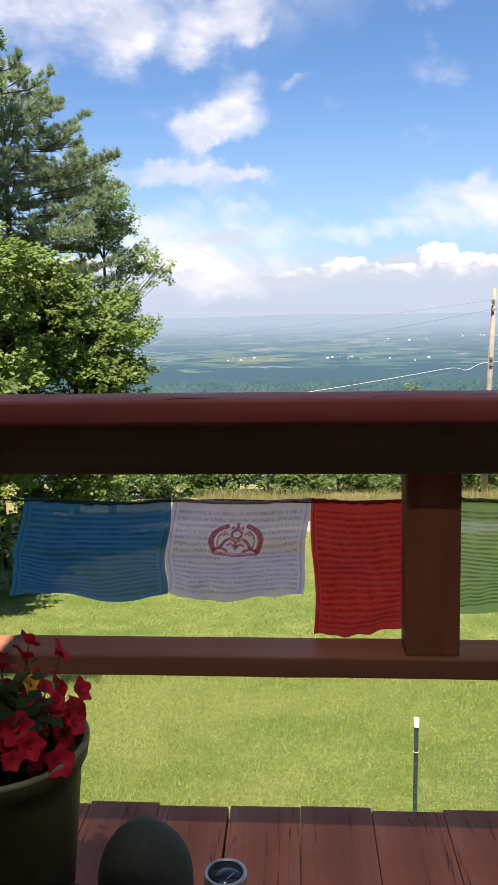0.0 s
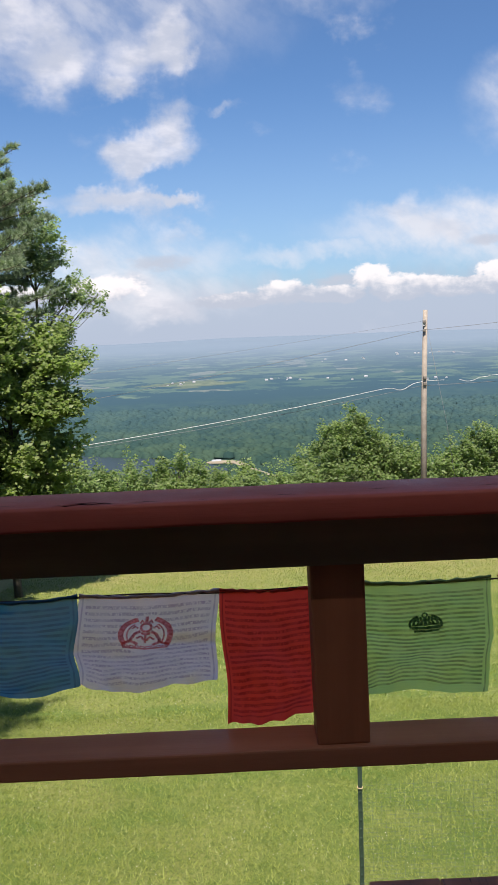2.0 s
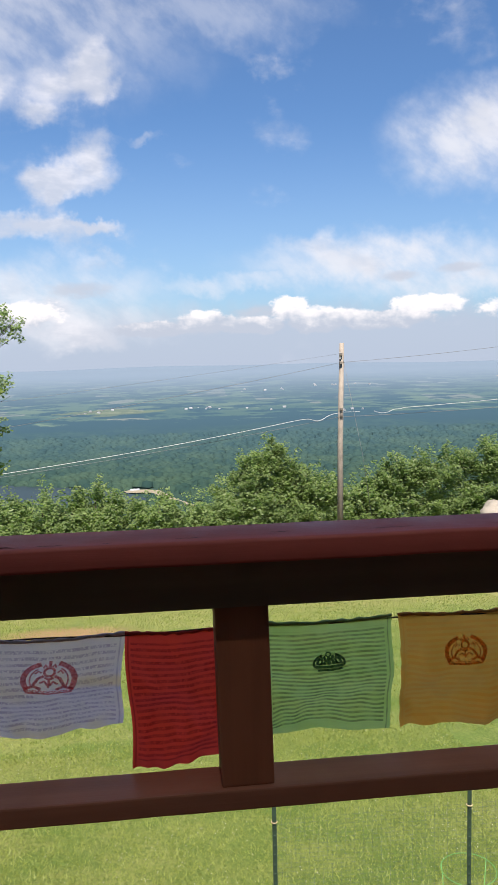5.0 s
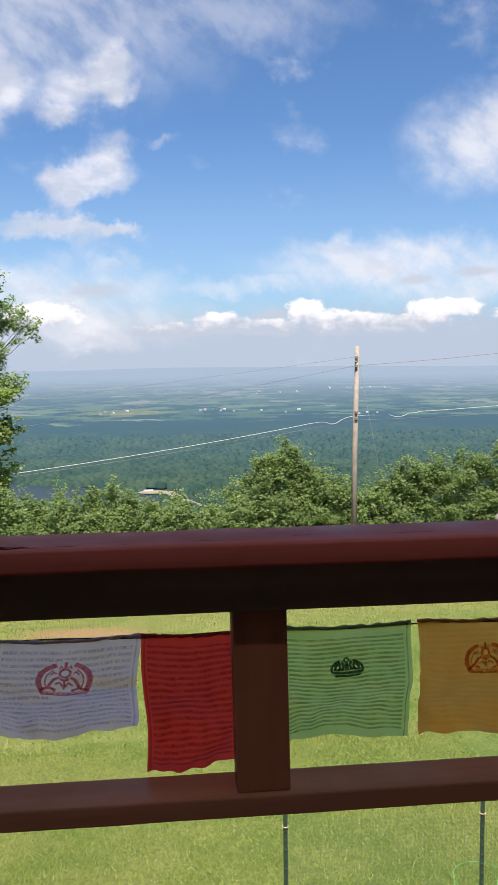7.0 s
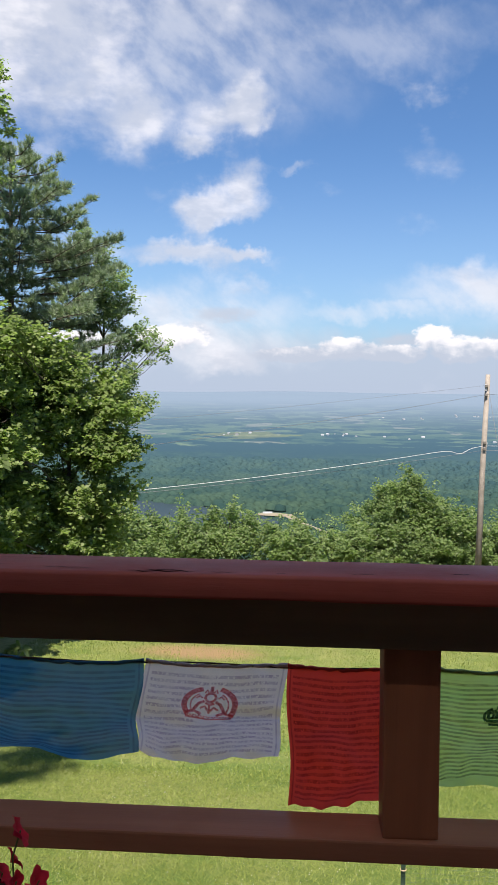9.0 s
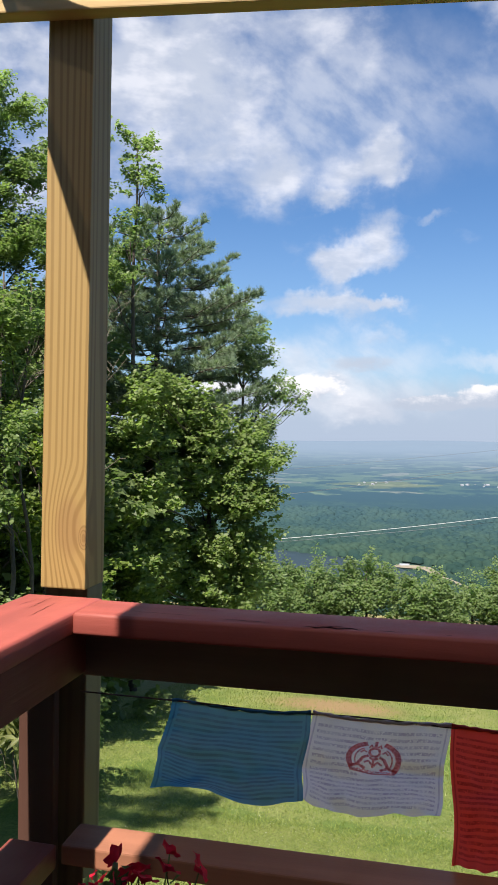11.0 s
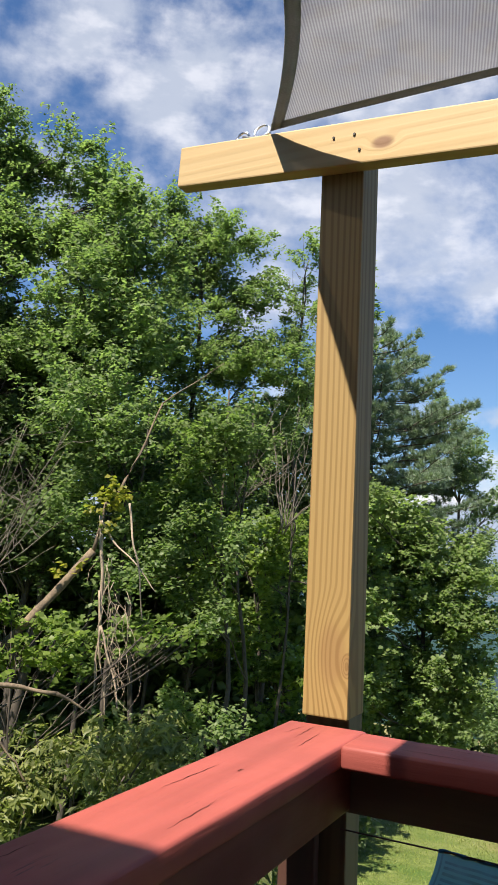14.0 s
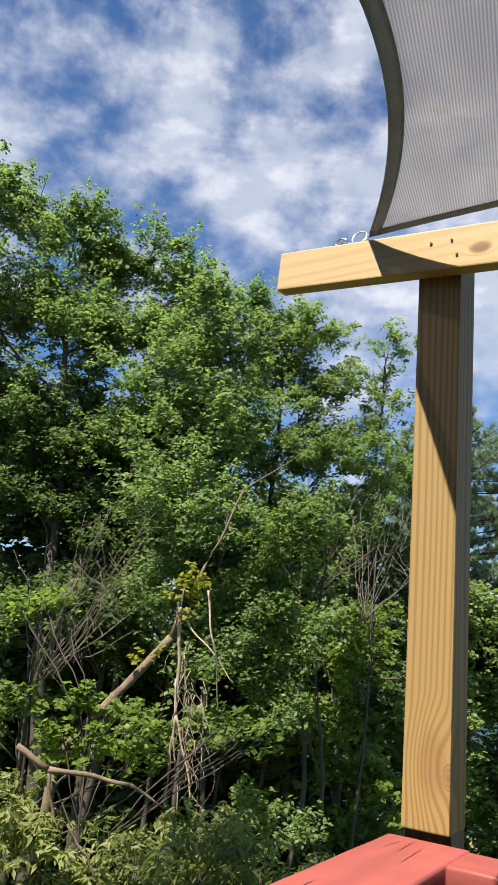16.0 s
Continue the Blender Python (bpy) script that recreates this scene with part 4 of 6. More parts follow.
def limb(bm, a, b, r0, r1, bend=0.12, n=7, sides=6):
    a, b = Vector(a), Vector(b)
    d = (b - a).length
    pts, rad = [], []
    for i in range(n + 1):
        k = i / n
        p = a.lerp(b, k) + noise.noise_vector(a * 3.1 + Vector((k * 2.3, b.x, b.z))) * bend * d * math.sin(math.pi * min(1, k * 1.05 + 0.02))
        pts.append(p)
        rad.append((r0 + (r1 - r0) * k ** 0.8) * (1 + 0.22 * noise.noise(p * 6.0)))
    tube(bm, pts, rad, sides)
    return pts


def broadleaf(name, foot, top, girth, lobes, leaf, label, mat, clumps=26, leaves=46, spread=0.17, droop=0.35, bark=None, group="", narrow=0.55, fill=0.45, bare=0, rise=0.5):
    t = thing(name, foot, label, "tree" if name == "tree" else "bush", group)
    bm = bmesh.new()
    spine = limb(bm, foot, top, girth, girth * 0.25, 0.06, 12, 8)
    for x, y, z, r in lobes:
        start = min(spine, key=lambda p: abs(p.z - (z - 0.9 - 0.3 * abs(x - p.x))))
        pts = limb(bm, start, (x, y, z + 0.2 * r), girth * 0.24, 0.010, 0.10, 6, 5)
        for _ in range(4 + bare):
            q = pts[random.randint(2, 5)]
            e = Vector((x, y, z)) + Vector((random.uniform(-1, 1), random.uniform(-1, 1), random.uniform(-0.6, 0.9))) * r * 0.95
            limb(bm, q, e, girth * 0.08, 0.004, 0.14, 5, 4)
    part("trunk", bm, bark or M_bark, t, "", True)
    v, f = leaf_arrays(spray_points(lobes, clumps, leaves, spread, 0.5, fill, rise), leaf, droop, narrow)
    sheet("crown", v, f, mat, t)
    return t


def foot(x, y):
    return (x, y, ground_z(x, y) - 0.1)


broadleaf("tree", foot(-9.9, 9.7), (-10.4, 9.5, 6.6), 0.16,
          [(-11.5, 8.71, 8.6, 1.0), (-10.7, 9.68, 7.9, 1.0), (-9.8, 10.59, 7.8, 0.95), (-9.1, 11.21, 7.2, 0.8), (-10.77, 9.6, 6.32, 1.2), (-9.8, 10.59, 5.98, 1.2), (-8.76, 11.48, 6.02, 1.0),
           (-10.89, 9.47, 4.57, 1.0), (-9.89, 10.51, 4.23, 1.2), (-8.82, 11.43, 4.59, 1.15), (-11.9, 8.2, 6.6, 1.3), (-9.3, 11.6, 2.7, 1.0)],
          0.086, "tall leafy oak at the edge of the lawn", M_leaf_a, 215, 46, 0.13, fill=0.2, bare=2)
broadleaf("tree", foot(-8.2, 13.5), (-8.3, 13.6, 6.6), 0.13,
          [(-8.97, 13.18, 7.5, 0.75), (-7.95, 13.82, 7.2, 0.8), (-8.61, 13.42, 6.51, 1.05), (-7.68, 13.97, 6.0, 0.85), (-8.41, 13.54, 4.71, 1.15), (-7.3, 14.18, 4.44, 1.05), (-7.14, 14.26, 3.09, 0.95), (-8.12, 13.72, 3.01, 1.0), (-8.6, 12.9, 1.8, 1.0), (-7.6, 13.4, 1.6, 0.9)],
          0.085, "tall leafy oak standing in a close wood", M_leaf_a, 190, 46, 0.13, fill=0.3, bare=1)
# filler tree in the darkened green, for the dim inside of the wood
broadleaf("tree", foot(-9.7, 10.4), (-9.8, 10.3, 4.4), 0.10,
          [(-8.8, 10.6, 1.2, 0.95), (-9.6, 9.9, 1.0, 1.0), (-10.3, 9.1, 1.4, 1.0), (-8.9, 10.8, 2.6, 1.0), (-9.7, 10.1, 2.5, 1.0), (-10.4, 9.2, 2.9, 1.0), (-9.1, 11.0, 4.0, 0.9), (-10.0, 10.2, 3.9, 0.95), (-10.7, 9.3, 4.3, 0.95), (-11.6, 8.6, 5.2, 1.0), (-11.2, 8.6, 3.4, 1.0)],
          0.10, "dark leafy tree under the oak, shade put into its green", M_leaf_c, 95, 44, 0.16, fill=0.2)
broadleaf("tree", foot(-7.0, 15.6), (-6.9, 15.6, 7.0), 0.09,
          [(-6.78, 15.54, 7.3, 0.5), (-7.2, 15.34, 6.7, 0.5), (-6.84, 15.51, 6.0, 0.6), (-7.25, 15.32, 5.2, 0.7), (-6.69, 15.57, 4.5, 0.72)],
          0.085, "slender leafy tree with open twigs", M_leaf_a, 110, 44, 0.12, bare=4)
broadleaf("tree", foot(-6.6, 18.0), (-6.6, 17.9, 7.4), 0.10,
          [(-6.6, 17.81, 7.8, 0.5), (-6.45, 17.86, 6.87, 0.55), (-6.69, 17.77, 5.79, 0.6), (-7.2, 17.6, 4.6, 0.8)],
          0.11, "slender leafy tree with open twigs", M_leaf_a, 75, 44, 0.14, bare=2)
broadleaf("tree", foot(-8.7, 11.5), (-8.2, 11.0, 6.0), 0.05,
          [(-7.88, 10.28, 6.4, 0.65), (-7.65, 10.46, 5.5, 0.85), (-7.88, 10.28, 4.29, 0.95), (-8.4, 9.9, 5.2, 0.9)],
          0.10, "leafy young oak at the edge of the lawn", M_leaf_a, 95, 46, 0.16, bare=1)
broadleaf("tree", foot(-5.6, 1.2), (-4.9, 1.4, 9.5), 0.18,
          [(-3.8, 2.1, 6.5, 0.7), (-4.4, 1.2, 5.4, 0.9), (-4.0, 1.9, 10.3, 1.2), (-4.8, 1.6, 8.6, 1.1)],
          0.12, "leafy oak beside the house shading the lawn", M_leaf_a, 40, 44)
# understorey
broadleaf("tree", foot(-8.3, 7.6), (-8.0, 7.5, 1.4), 0.06,
          [(-8.02, 7.43, 1.18, 0.5), (-8.0, 7.44, -0.08, 0.55), (-7.02, 8.39, -0.28, 0.52), (-6.34, 8.91, -0.09, 0.45), (-5.85, 9.24, -0.12, 0.32), (-8.9, 6.5, 0.4, 0.8)],
          0.10, "young maple with bright green flat leaves", M_leaf_under, 62, 30, 0.11, 0.15, narrow=0.85, rise=0.0)
broadleaf("tree", foot(-6.2, 12.6), (-6.2, 12.5, 1.0), 0.06,
          [(-6.49, 12.34, 0.94, 0.66), (-5.74, 12.71, 1.1, 0.66), (-6.09, 12.55, -0.64, 0.64), (-5.58, 12.79, -1.1, 0.6), (-6.6, 12.28, -0.24, 0.6), (-7.13, 11.98, 0.43, 0.6), (-5.3, 12.9, -2.2, 0.6), (-6.3, 12.4, -2.2, 0.7)],
          0.10, "young maple with bright green flat leaves", M_leaf_bright, 95, 36, 0.14, 0.15, narrow=0.85, rise=0.0)
broadleaf("tree", foot(-6.4, 6.9), (-6.4, 6.9, 0.2), 0.022,
          [(-6.01, 7.2, 0.02, 0.30), (-6.31, 7.1, 0.12, 0.26), (-6.62, 6.95, 0.26, 0.28), (-5.95, 7.2, -0.28, 0.26), (-6.4, 7.0, -0.2, 0.30), (-5.13, 7.6, 0.10, 0.16), (-4.92, 7.8, 0.12, 0.20), (-4.7, 7.95, 0.12, 0.14), (-7.28, 6.9, 1.30, 0.22), (-7.05, 7.1, 1.28, 0.18), (-7.5, 6.75, 1.20, 0.24), (-6.8, 6.8, -0.4, 0.28), (-6.6, 6.75, -0.1, 0.25)],
          0.085, "maple sapling with flat bright sprays of leaves", M_leaf_bright, 210, 11, 0.075, 0.1, narrow=0.9, rise=0.0)
for k in range(1, 6):
    b = radians(21.5 + 3.7 * k)
    lobes = []
    for z, dist, r in ((3.9, 14.2, 0.95), (2.5, 13.4, 0.90), (1.3, 13.2, 0.70), (0.1, 13.0, 0.42), (-1.3, 12.6, 0.50), (-2.6, 12.7, 0.85))[1 if k > 1 else 2:6 if k < 3 else 5 if k < 5 else 3]:
        bb, d = b + random.uniform(-0.03, 0.03), dist + random.uniform(-0.4, 0.4) + (1.6 if k < 2 else -1.6)
        lobes.append((0.1 - math.sin(bb) * d, math.cos(bb) * d, z + random.uniform(-0.4, 0.4), r * random.uniform(0.7, 1.15)))
    x, y = lobes[0][0], lobes[0][1] + 0.9
    broadleaf("tree", foot(x, y), (x, y, 3.6 if k > 1 else 1.2), 0.055, lobes, 0.085, "young leafy tree at the edge of the wood", M_leaf_a if k % 3 else M_leaf_under, 90, 40, 0.15, group="young trees at the wood's edge", fill=0.25, narrow=0.65)
# right-hand group round the pine
broadleaf("tree", foot(-5.4, 23.6), (-5.3, 23.5, 3.3), 0.12,
          [(-5.9, 22.9, 5.1, 0.50), (-5.55, 23.2, 4.7, 0.55), (-5.0, 22.7, 3.9, 0.58), (-5.5, 22.6, 3.3, 0.65), (-5.25, 23.5, 4.15, 0.62), (-4.75, 23.5, 3.45, 0.50), (-5.55, 23.5, 3.2, 0.75), (-4.35, 23.6, 2.5, 0.52), (-3.78, 23.7, 2.2, 0.38), (-4.9, 23.5, 2.3, 0.65), (-5.1, 23.5, 1.2, 0.85), (-4.6, 23.6, 0.2, 0.9)],
          0.10, "leafy oak beside the pine, thin at the top", M_leaf_pale, 95, 44, 0.15, bare=3)
broadleaf("tree", foot(-5.3, 19.4), (-5.2, 19.4, 0.9), 0.12,
          [(-5.73, 19.17, 1.13, 1.0), (-4.93, 19.39, 0.9, 1.0), (-4.4, 19.5, 0.0, 0.85), (-5.43, 19.26, -0.39, 1.25), (-4.5, 19.5, -1.3, 1.1), (-6.19, 19.02, -1.8, 1.15), (-5.11, 19.35, -2.31, 0.95), (-4.05, 19.6, -0.7, 0.6),
           (-4.5, 19.6, -2.9, 0.85), (-6.3, 18.5, 0.4, 1.0), (-6.7, 18.3, -1.2, 1.1), (-5.9, 18.6, 1.6, 0.8), (-5.8, 16.7, 1.9, 0.70), (-6.1, 16.5, 0.7, 0.75), (-5.8, 16.7, -0.5, 0.75), (-6.1, 16.5, -1.8, 0.8), (-6.4, 18.2, -2.7, 1.0), (-7.3, 18.6, -0.6, 1.1), (-5.6, 19.2, -3.6, 1.0)],
          0.118, "broad green maple below the pine", M_leaf_b, 110, 50, 0.19, 0.2, narrow=0.75, fill=0.2, rise=0.3)


def pine_tree():
    t = thing("tree", foot(-7.3, 21.2), "tall dark pine with layered level boughs", "tree")
    bm = bmesh.new()
    spine = limb(bm, foot(-7.3, 21.2), (-7.15, 21.0, 7.4), 0.20, 0.03, 0.02, 14, 8)
    tufts, aims = [], []
    z, turn = 0.2, 0.0
    while z < 7.1:
        full = float(np.interp(z, [0.2, 1.0, 2.5, 4.3, 5.5, 6.5, 7.2], [2.3, 2.9, 3.1, 2.9, 2.2, 1.3, 0.4]))
        for k in range(8):
            reach = full * random.uniform(0.72, 1.06)
            a = turn + k * 0.785 + random.uniform(-0.3, 0.3)
            out = Vector((math.cos(a), math.sin(a), 0))
            base = min(spine, key=lambda p: abs(p.z - z)).copy()
            base.z = z + random.uniform(-0.12, 0.12)
            mid = base + out * reach * 0.55 + Vector((0, 0, reach * random.uniform(-0.02, 0.08)))
            end = base + out * reach + Vector((0, 0, reach * random.uniform(0.10, 0.26)))
            limb(bm, base, mid, 0.034 * (1.15 - z / 8), 0.018, 0.04, 5, 5)
            limb(bm, mid, end, 0.018, 0.006, 0.04, 5, 4)
            # side shoots in a flat fan, each ending in upright brushes of needles
            for j in range(int(4 + 5.5 * reach)):
                q = 0.30 + 0.70 * (j + random.random()) / int(4 + 5.5 * reach)
                p = base.lerp(mid, q / 0.55) if q < 0.55 else mid.lerp(end, (q - 0.55) / 0.45)
                w = (1 if j % 2 else -1) * random.uniform(0.35, 1.0) * reach * 0.40 * (1.15 - q)
                tip = p + Vector((-math.sin(a) * w, math.cos(a) * w, 0)) + out * abs(w) * 0.7 + Vector((0, 0, random.uniform(0.02, 0.14)))
                tube(bm, [p, tip], [0.006, 0.003], 3, False)
                n = 2 + int(abs(w) * 5)
                for i in range(n):
                    tufts.append(p.lerp(tip, (i + 1) / n) + Vector((random.gauss(0, 0.03), random.gauss(0, 0.03), random.uniform(0, 0.07))))
                    aims.append((tip - p).normalized() * 0.5 + Vector((0, 0, 0.75)))
            for i in range(3):
                tufts.append(end + out * 0.06 * (i - 1) + Vector((0, 0, 0.03 * i)))
                aims.append(out * 0.6 + Vector((0, 0, 0.7)))
        turn += 0.55
        z += random.uniform(0.36, 0.52)
    part("trunk", bm, M_bark, t, "", True)
    c = np.repeat(np.array([tuple(p) for p in tufts]), 44, axis=0)
    n = len(c)
    d = rng.normal(size=(n, 3)) * 0.62 + np.repeat(np.array([tuple(p) for p in aims]), 44, axis=0)
    d /= np.linalg.norm(d, axis=1, keepdims=True)
    c = c + d * rng.uniform(-0.02, 0.05, n)[:, None]
    s = np.cross(d, rng.normal(size=(n, 3)))
    s /= np.linalg.norm(s, axis=1, keepdims=True)
    length = rng.uniform(0.09, 0.18, n)[:, None]
    v = np.stack([c - s * 0.008, c + s * 0.008, c + d * length], 1).reshape(-1, 3)
    sheet("crown", v, np.arange(n * 3).reshape(-1, 3), M_needle, t)


pine_tree()

# deep wood behind the first trees, its shade carried by the leaf colour
WOOD = []
for k in range(50):
    a = radians(25 + 42 * (k / 49)) + random.uniform(-0.02, 0.02)
    dist = random.uniform(16.5, 22)
    x, y = -math.sin(a) * dist, math.cos(a) * dist
    if x < -5.6:
        WOOD += [(x, y, random.uniform(-1.0, 6.6 if a > 0.62 else 3.6), random.uniform(1.2, 1.7)), (x * 0.96, y * 0.96, random.uniform(-4.4, -1.0), 1.5)]
for k in range(34):
    a = radians(24 + 32 * (k / 33)) + random.uniform(-0.02, 0.02)
    dist = random.uniform(14.8, 17.5)
    WOOD.append((-math.sin(a) * dist, math.cos(a) * dist, random.uniform(-3.5, 4.2 if k > 15 else 1.0), random.uniform(1.0, 1.4)))
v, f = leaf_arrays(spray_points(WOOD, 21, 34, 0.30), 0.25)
tagged(sheet("forest", v, f, M_leaf_c), "leafy wood behind the first trees, coloured dim for shade", "forest", kind="stuff")


def stem(x, y, top, girth, lean, label):
    t = thing("tree", foot(x, y), label, "tree", "bare stems in the wood")
    bm = bmesh.new()
    pts = limb(bm, foot(x, y), (x + lean, y + 0.3, top), girth, girth * 0.15, 0.05, 10, 7)
    for k in range(6):
        q = pts[random.randint(4, 9)]
        limb(bm, q, q + Vector((random.uniform(-1, 1), random.uniform(-0.5, 0.5), random.uniform(0.2, 1.0))), girth * 0.3, 0.006, 0.2, 6, 5)
    part("trunk", bm, M_bark, t, "", True)


for x, y, top, girth, lean in ((-7.8, 12.7, 2.0, 0.07, 0.3), (-7.4, 13.0, 1.5, 0.09, -0.1), (-8.6, 12.3, 2.5, 0.06, 0.2), (-10.1, 9.3, 3.2, 0.11, -0.2), (-9.0, 11.0, 2.4, 0.07, 0.5), (-6.9, 14.4, 2.2, 0.06, 0.2), (-6.9, 13.6, 2.6, 0.08, 0.2), (-6.3, 13.9, 2.2, 0.06, -0.2), (-9.6, 10.2, 4.6, 0.12, 0.3), (-7.6, 14.6, 3.6, 0.10, 0.1)):
    stem(x, y, top, girth, lean, "dark bare tree trunk in the shade of the wood")


def dead_limb():
    """A broken grey limb hung with dry vines, and a few yellowing leaves at the break."""
    t = thing("dead_branch", (-6.9, 6.8, -2.9), "broken grey limb hung with dry trailing vines", "branch")
    bm = bmesh.new()
    limb(bm, (-7.0, 6.7, -3.3), (-6.76, 6.86, -0.32), 0.060, 0.056, 0.03, 9, 8)
    limb(bm, (-6.76, 6.86, -0.32), (-5.9, 7.62, 1.05), 0.056, 0.046, 0.022, 14, 8)
    limb(bm, (-5.9, 7.62, 1.05), (-5.79, 7.66, 1.62), 0.024, 0.015, 0.08, 6, 6)
    limb(bm, (-5.74, 7.74, 1.60), (-5.38, 8.12, 2.86), 0.020, 0.011, 0.03, 8, 6)
    limb(bm, (-5.38, 8.12, 2.86), (-4.81, 8.59, 3.43), 0.011, 0.004, 0.03, 6, 5)
    part("limb", bm, M_deadwood, t, "", True)
    vines = bmesh.new()
    for top, low, r0, r1, bend in (((-5.83, 7.63, 1.46), (-5.72, 7.60, 0.20), 0.017, 0.011, 0.05), ((-5.72, 7.60, 0.20), (-5.42, 7.63, -0.72), 0.011, 0.005, 0.08), ((-5.72, 7.60, 0.20), (-5.80, 7.63, -0.80), 0.011, 0.005, 0.07),
                                   ((-5.43, 7.63, 1.61), (-5.16, 7.63, 0.30), 0.010, 0.004, 0.10), ((-5.80, 7.62, 1.40), (-5.05, 7.70, 0.62), 0.010, 0.004, 0.08), ((-5.76, 7.60, 0.60), (-5.62, 7.66, -0.85), 0.008, 0.004, 0.06)):
        limb(vines, top, low, r0 * 1.5, r1 * 1.5, bend, 14, 6)
    for k in range(28):
        z = random.uniform(-0.1, 1.3)
        x = -5.78 + 0.05 * random.gauss(0, 1) + 0.10 * (1.3 - z) + random.uniform(0, 0.25)
        limb(vines, (x, 7.6 + random.gauss(0, 0.06), z), (x + random.gauss(0.06, 0.20), 7.63 + random.gauss(0, 0.10), max(-0.95, z - random.uniform(0.3, 1.1))), random.uniform(0.003, 0.006), 0.002, 0.22, 10, 4)
    part("vine", vines, M_vine, t, "dry grey hanging vines", True)
    v, f = leaf_arrays(spray_points([(-5.74, 7.58, 1.50, 0.22), (-5.64, 7.60, 1.72, 0.20), (-6.0, 7.3, 0.80, 0.12)], 300, 10, 0.05), 0.075, 0.3, 0.8)
    sheet("leaves", v, f, M_leaf_yellow, t)["label"] = "yellowing leaves"
    low = thing("dead_branch", (-5.72, 6.3, -2.6), "fallen bare forked branch lying over the bushes", "branch")
    bm = bmesh.new()
    limb(bm, (-6.25, 5.8, -0.05), (-6.03, 6.03, -0.26), 0.034, 0.032, 0.05, 4, 6)
    limb(bm, (-6.03, 6.03, -0.26), (-5.43, 6.58, -0.37), 0.032, 0.022, 0.06, 7, 6)
    limb(bm, (-5.43, 6.58, -0.37), (-5.16, 6.8, -0.56), 0.022, 0.008, 0.06, 5, 6)
    limb(bm, (-6.03, 6.03, -0.26), (-5.92, 6.15, -0.91), 0.022, 0.014, 0.10, 7, 6)
    limb(bm, (-5.92, 6.15, -0.91), (-6.0, 6.1, -1.5), 0.014, 0.008, 0.10, 5, 5)
    limb(bm, (-5.85, 6.2, -0.75), (-5.6, 6.44, -1.26), 0.014, 0.010, 0.12, 7, 5)
    limb(bm, (-5.6, 6.44, -1.26), (-5.72, 6.3, -2.7), 0.010, 0.012, 0.08, 5, 5)
    part("limb", bm, M_deadwood, low, "", True)


dead_limb()


def twigs(at, n, reach, up, label):
    t = thing("dead_branch", at, label, "branch", "bare twigs at the wood's edge")
    bm = bmesh.new()
    for k in range(n):
        at = Vector(at) + Vector((random.uniform(-0.12, 0.12), random.uniform(-0.1, 0.1), random.uniform(-0.1, 0.1)))
        e = at + Vector((random.uniform(-0.35, 1) * reach, random.uniform(-0.3, 0.3), random.uniform(0.3, 1) * up))
        pts = limb(bm, at, e, 0.010, 0.0025, 0.10, 7, 4)
        for _ in range(2):
            q = pts[random.randint(3, 6)]
            limb(bm, q, q + Vector((random.uniform(-0.3, 0.5), random.uniform(-0.2, 0.2), random.uniform(0.1, 0.5))), 0.006, 0.002, 0.15, 4, 4)
    part("twig", bm, M_twig, t, "", True)


twigs((-7.55, 7.25, 0.35), 24, 1.5, 2.0, "bare grey twigs fanning up from a dead bush")
stem(-5.6, 12.0, 2.6, 0.045, 0.15, "thin grey dead tree with bare twigs")
twigs((-5.5, 12.1, 1.5), 12, 1.2, 2.3, "bare grey twigs at the top of a dead tree")
twigs((-7.0, 13.2, 2.0), 8, 1.4, 2.4, "bare grey twigs in a thin treetop")
twigs((-6.0, 28.5, -6.5), 9, 1.8, 1.0, "bare dark brushwood beside the lane")

# drooping evergreen bushes under the trees
BUSH = [(-4.95, 7.45, -1.25, 0.6), (-5.5, 7.05, -1.35, 0.7), (-6.19, 6.44, -1.2, 0.65), (-6.7, 6.0, -1.1, 0.7), (-4.35, 7.85, -1.55, 0.5), (-5.0, 7.3, -2.0, 0.8), (-6.2, 6.3, -2.1, 0.9), (-5.6, 8.2, -1.6, 0.7), (-4.6, 8.6, -2.0, 0.6)]
broadleaf("bush", foot(-5.5, 7.0), (-5.5, 7.0, -1.5), 0.05, BUSH, 0.125, "drooping evergreen bush with long pale leaves", M_leaf_rhodo, 95, 26, 0.11, 0.75, narrow=0.32, rise=0.2)
broadleaf("bush", foot(-3.4, 7.0), (-3.45, 7.0, -1.3), 0.006, [(-3.42, 7.0, -1.30, 0.22), (-3.6, 6.9, -1.75, 0.30)], 0.17, "low evergreen sprig with long drooping leaves", M_leaf_rhodo, 110, 16, 0.07, 0.9, narrow=0.28)

# bushes and small trees along the foot of the slope
def slope_bush(x, y, *lobes):
    lobes = [(lx, ly, lz - 0.1 * r, r * (0.87 if -7 < x < 4 else 0.90)) for lx, ly, lz, r in lobes]
    low = [(lx + random.uniform(-0.6, 0.6), ly - 0.6, ground_z(lx, ly) + 0.9, r * 1.12) for lx, ly, lz, r in lobes]
    broadleaf("bush", foot(x, y), (x, y, lobes[0][2] + 0.4), 0.09, lobes + low, 0.17, "dense sunlit green bush along the foot of the slope", M_leaf_far, 34, 52, 0.30, 0.2, group="bushes along the slope", narrow=0.6)


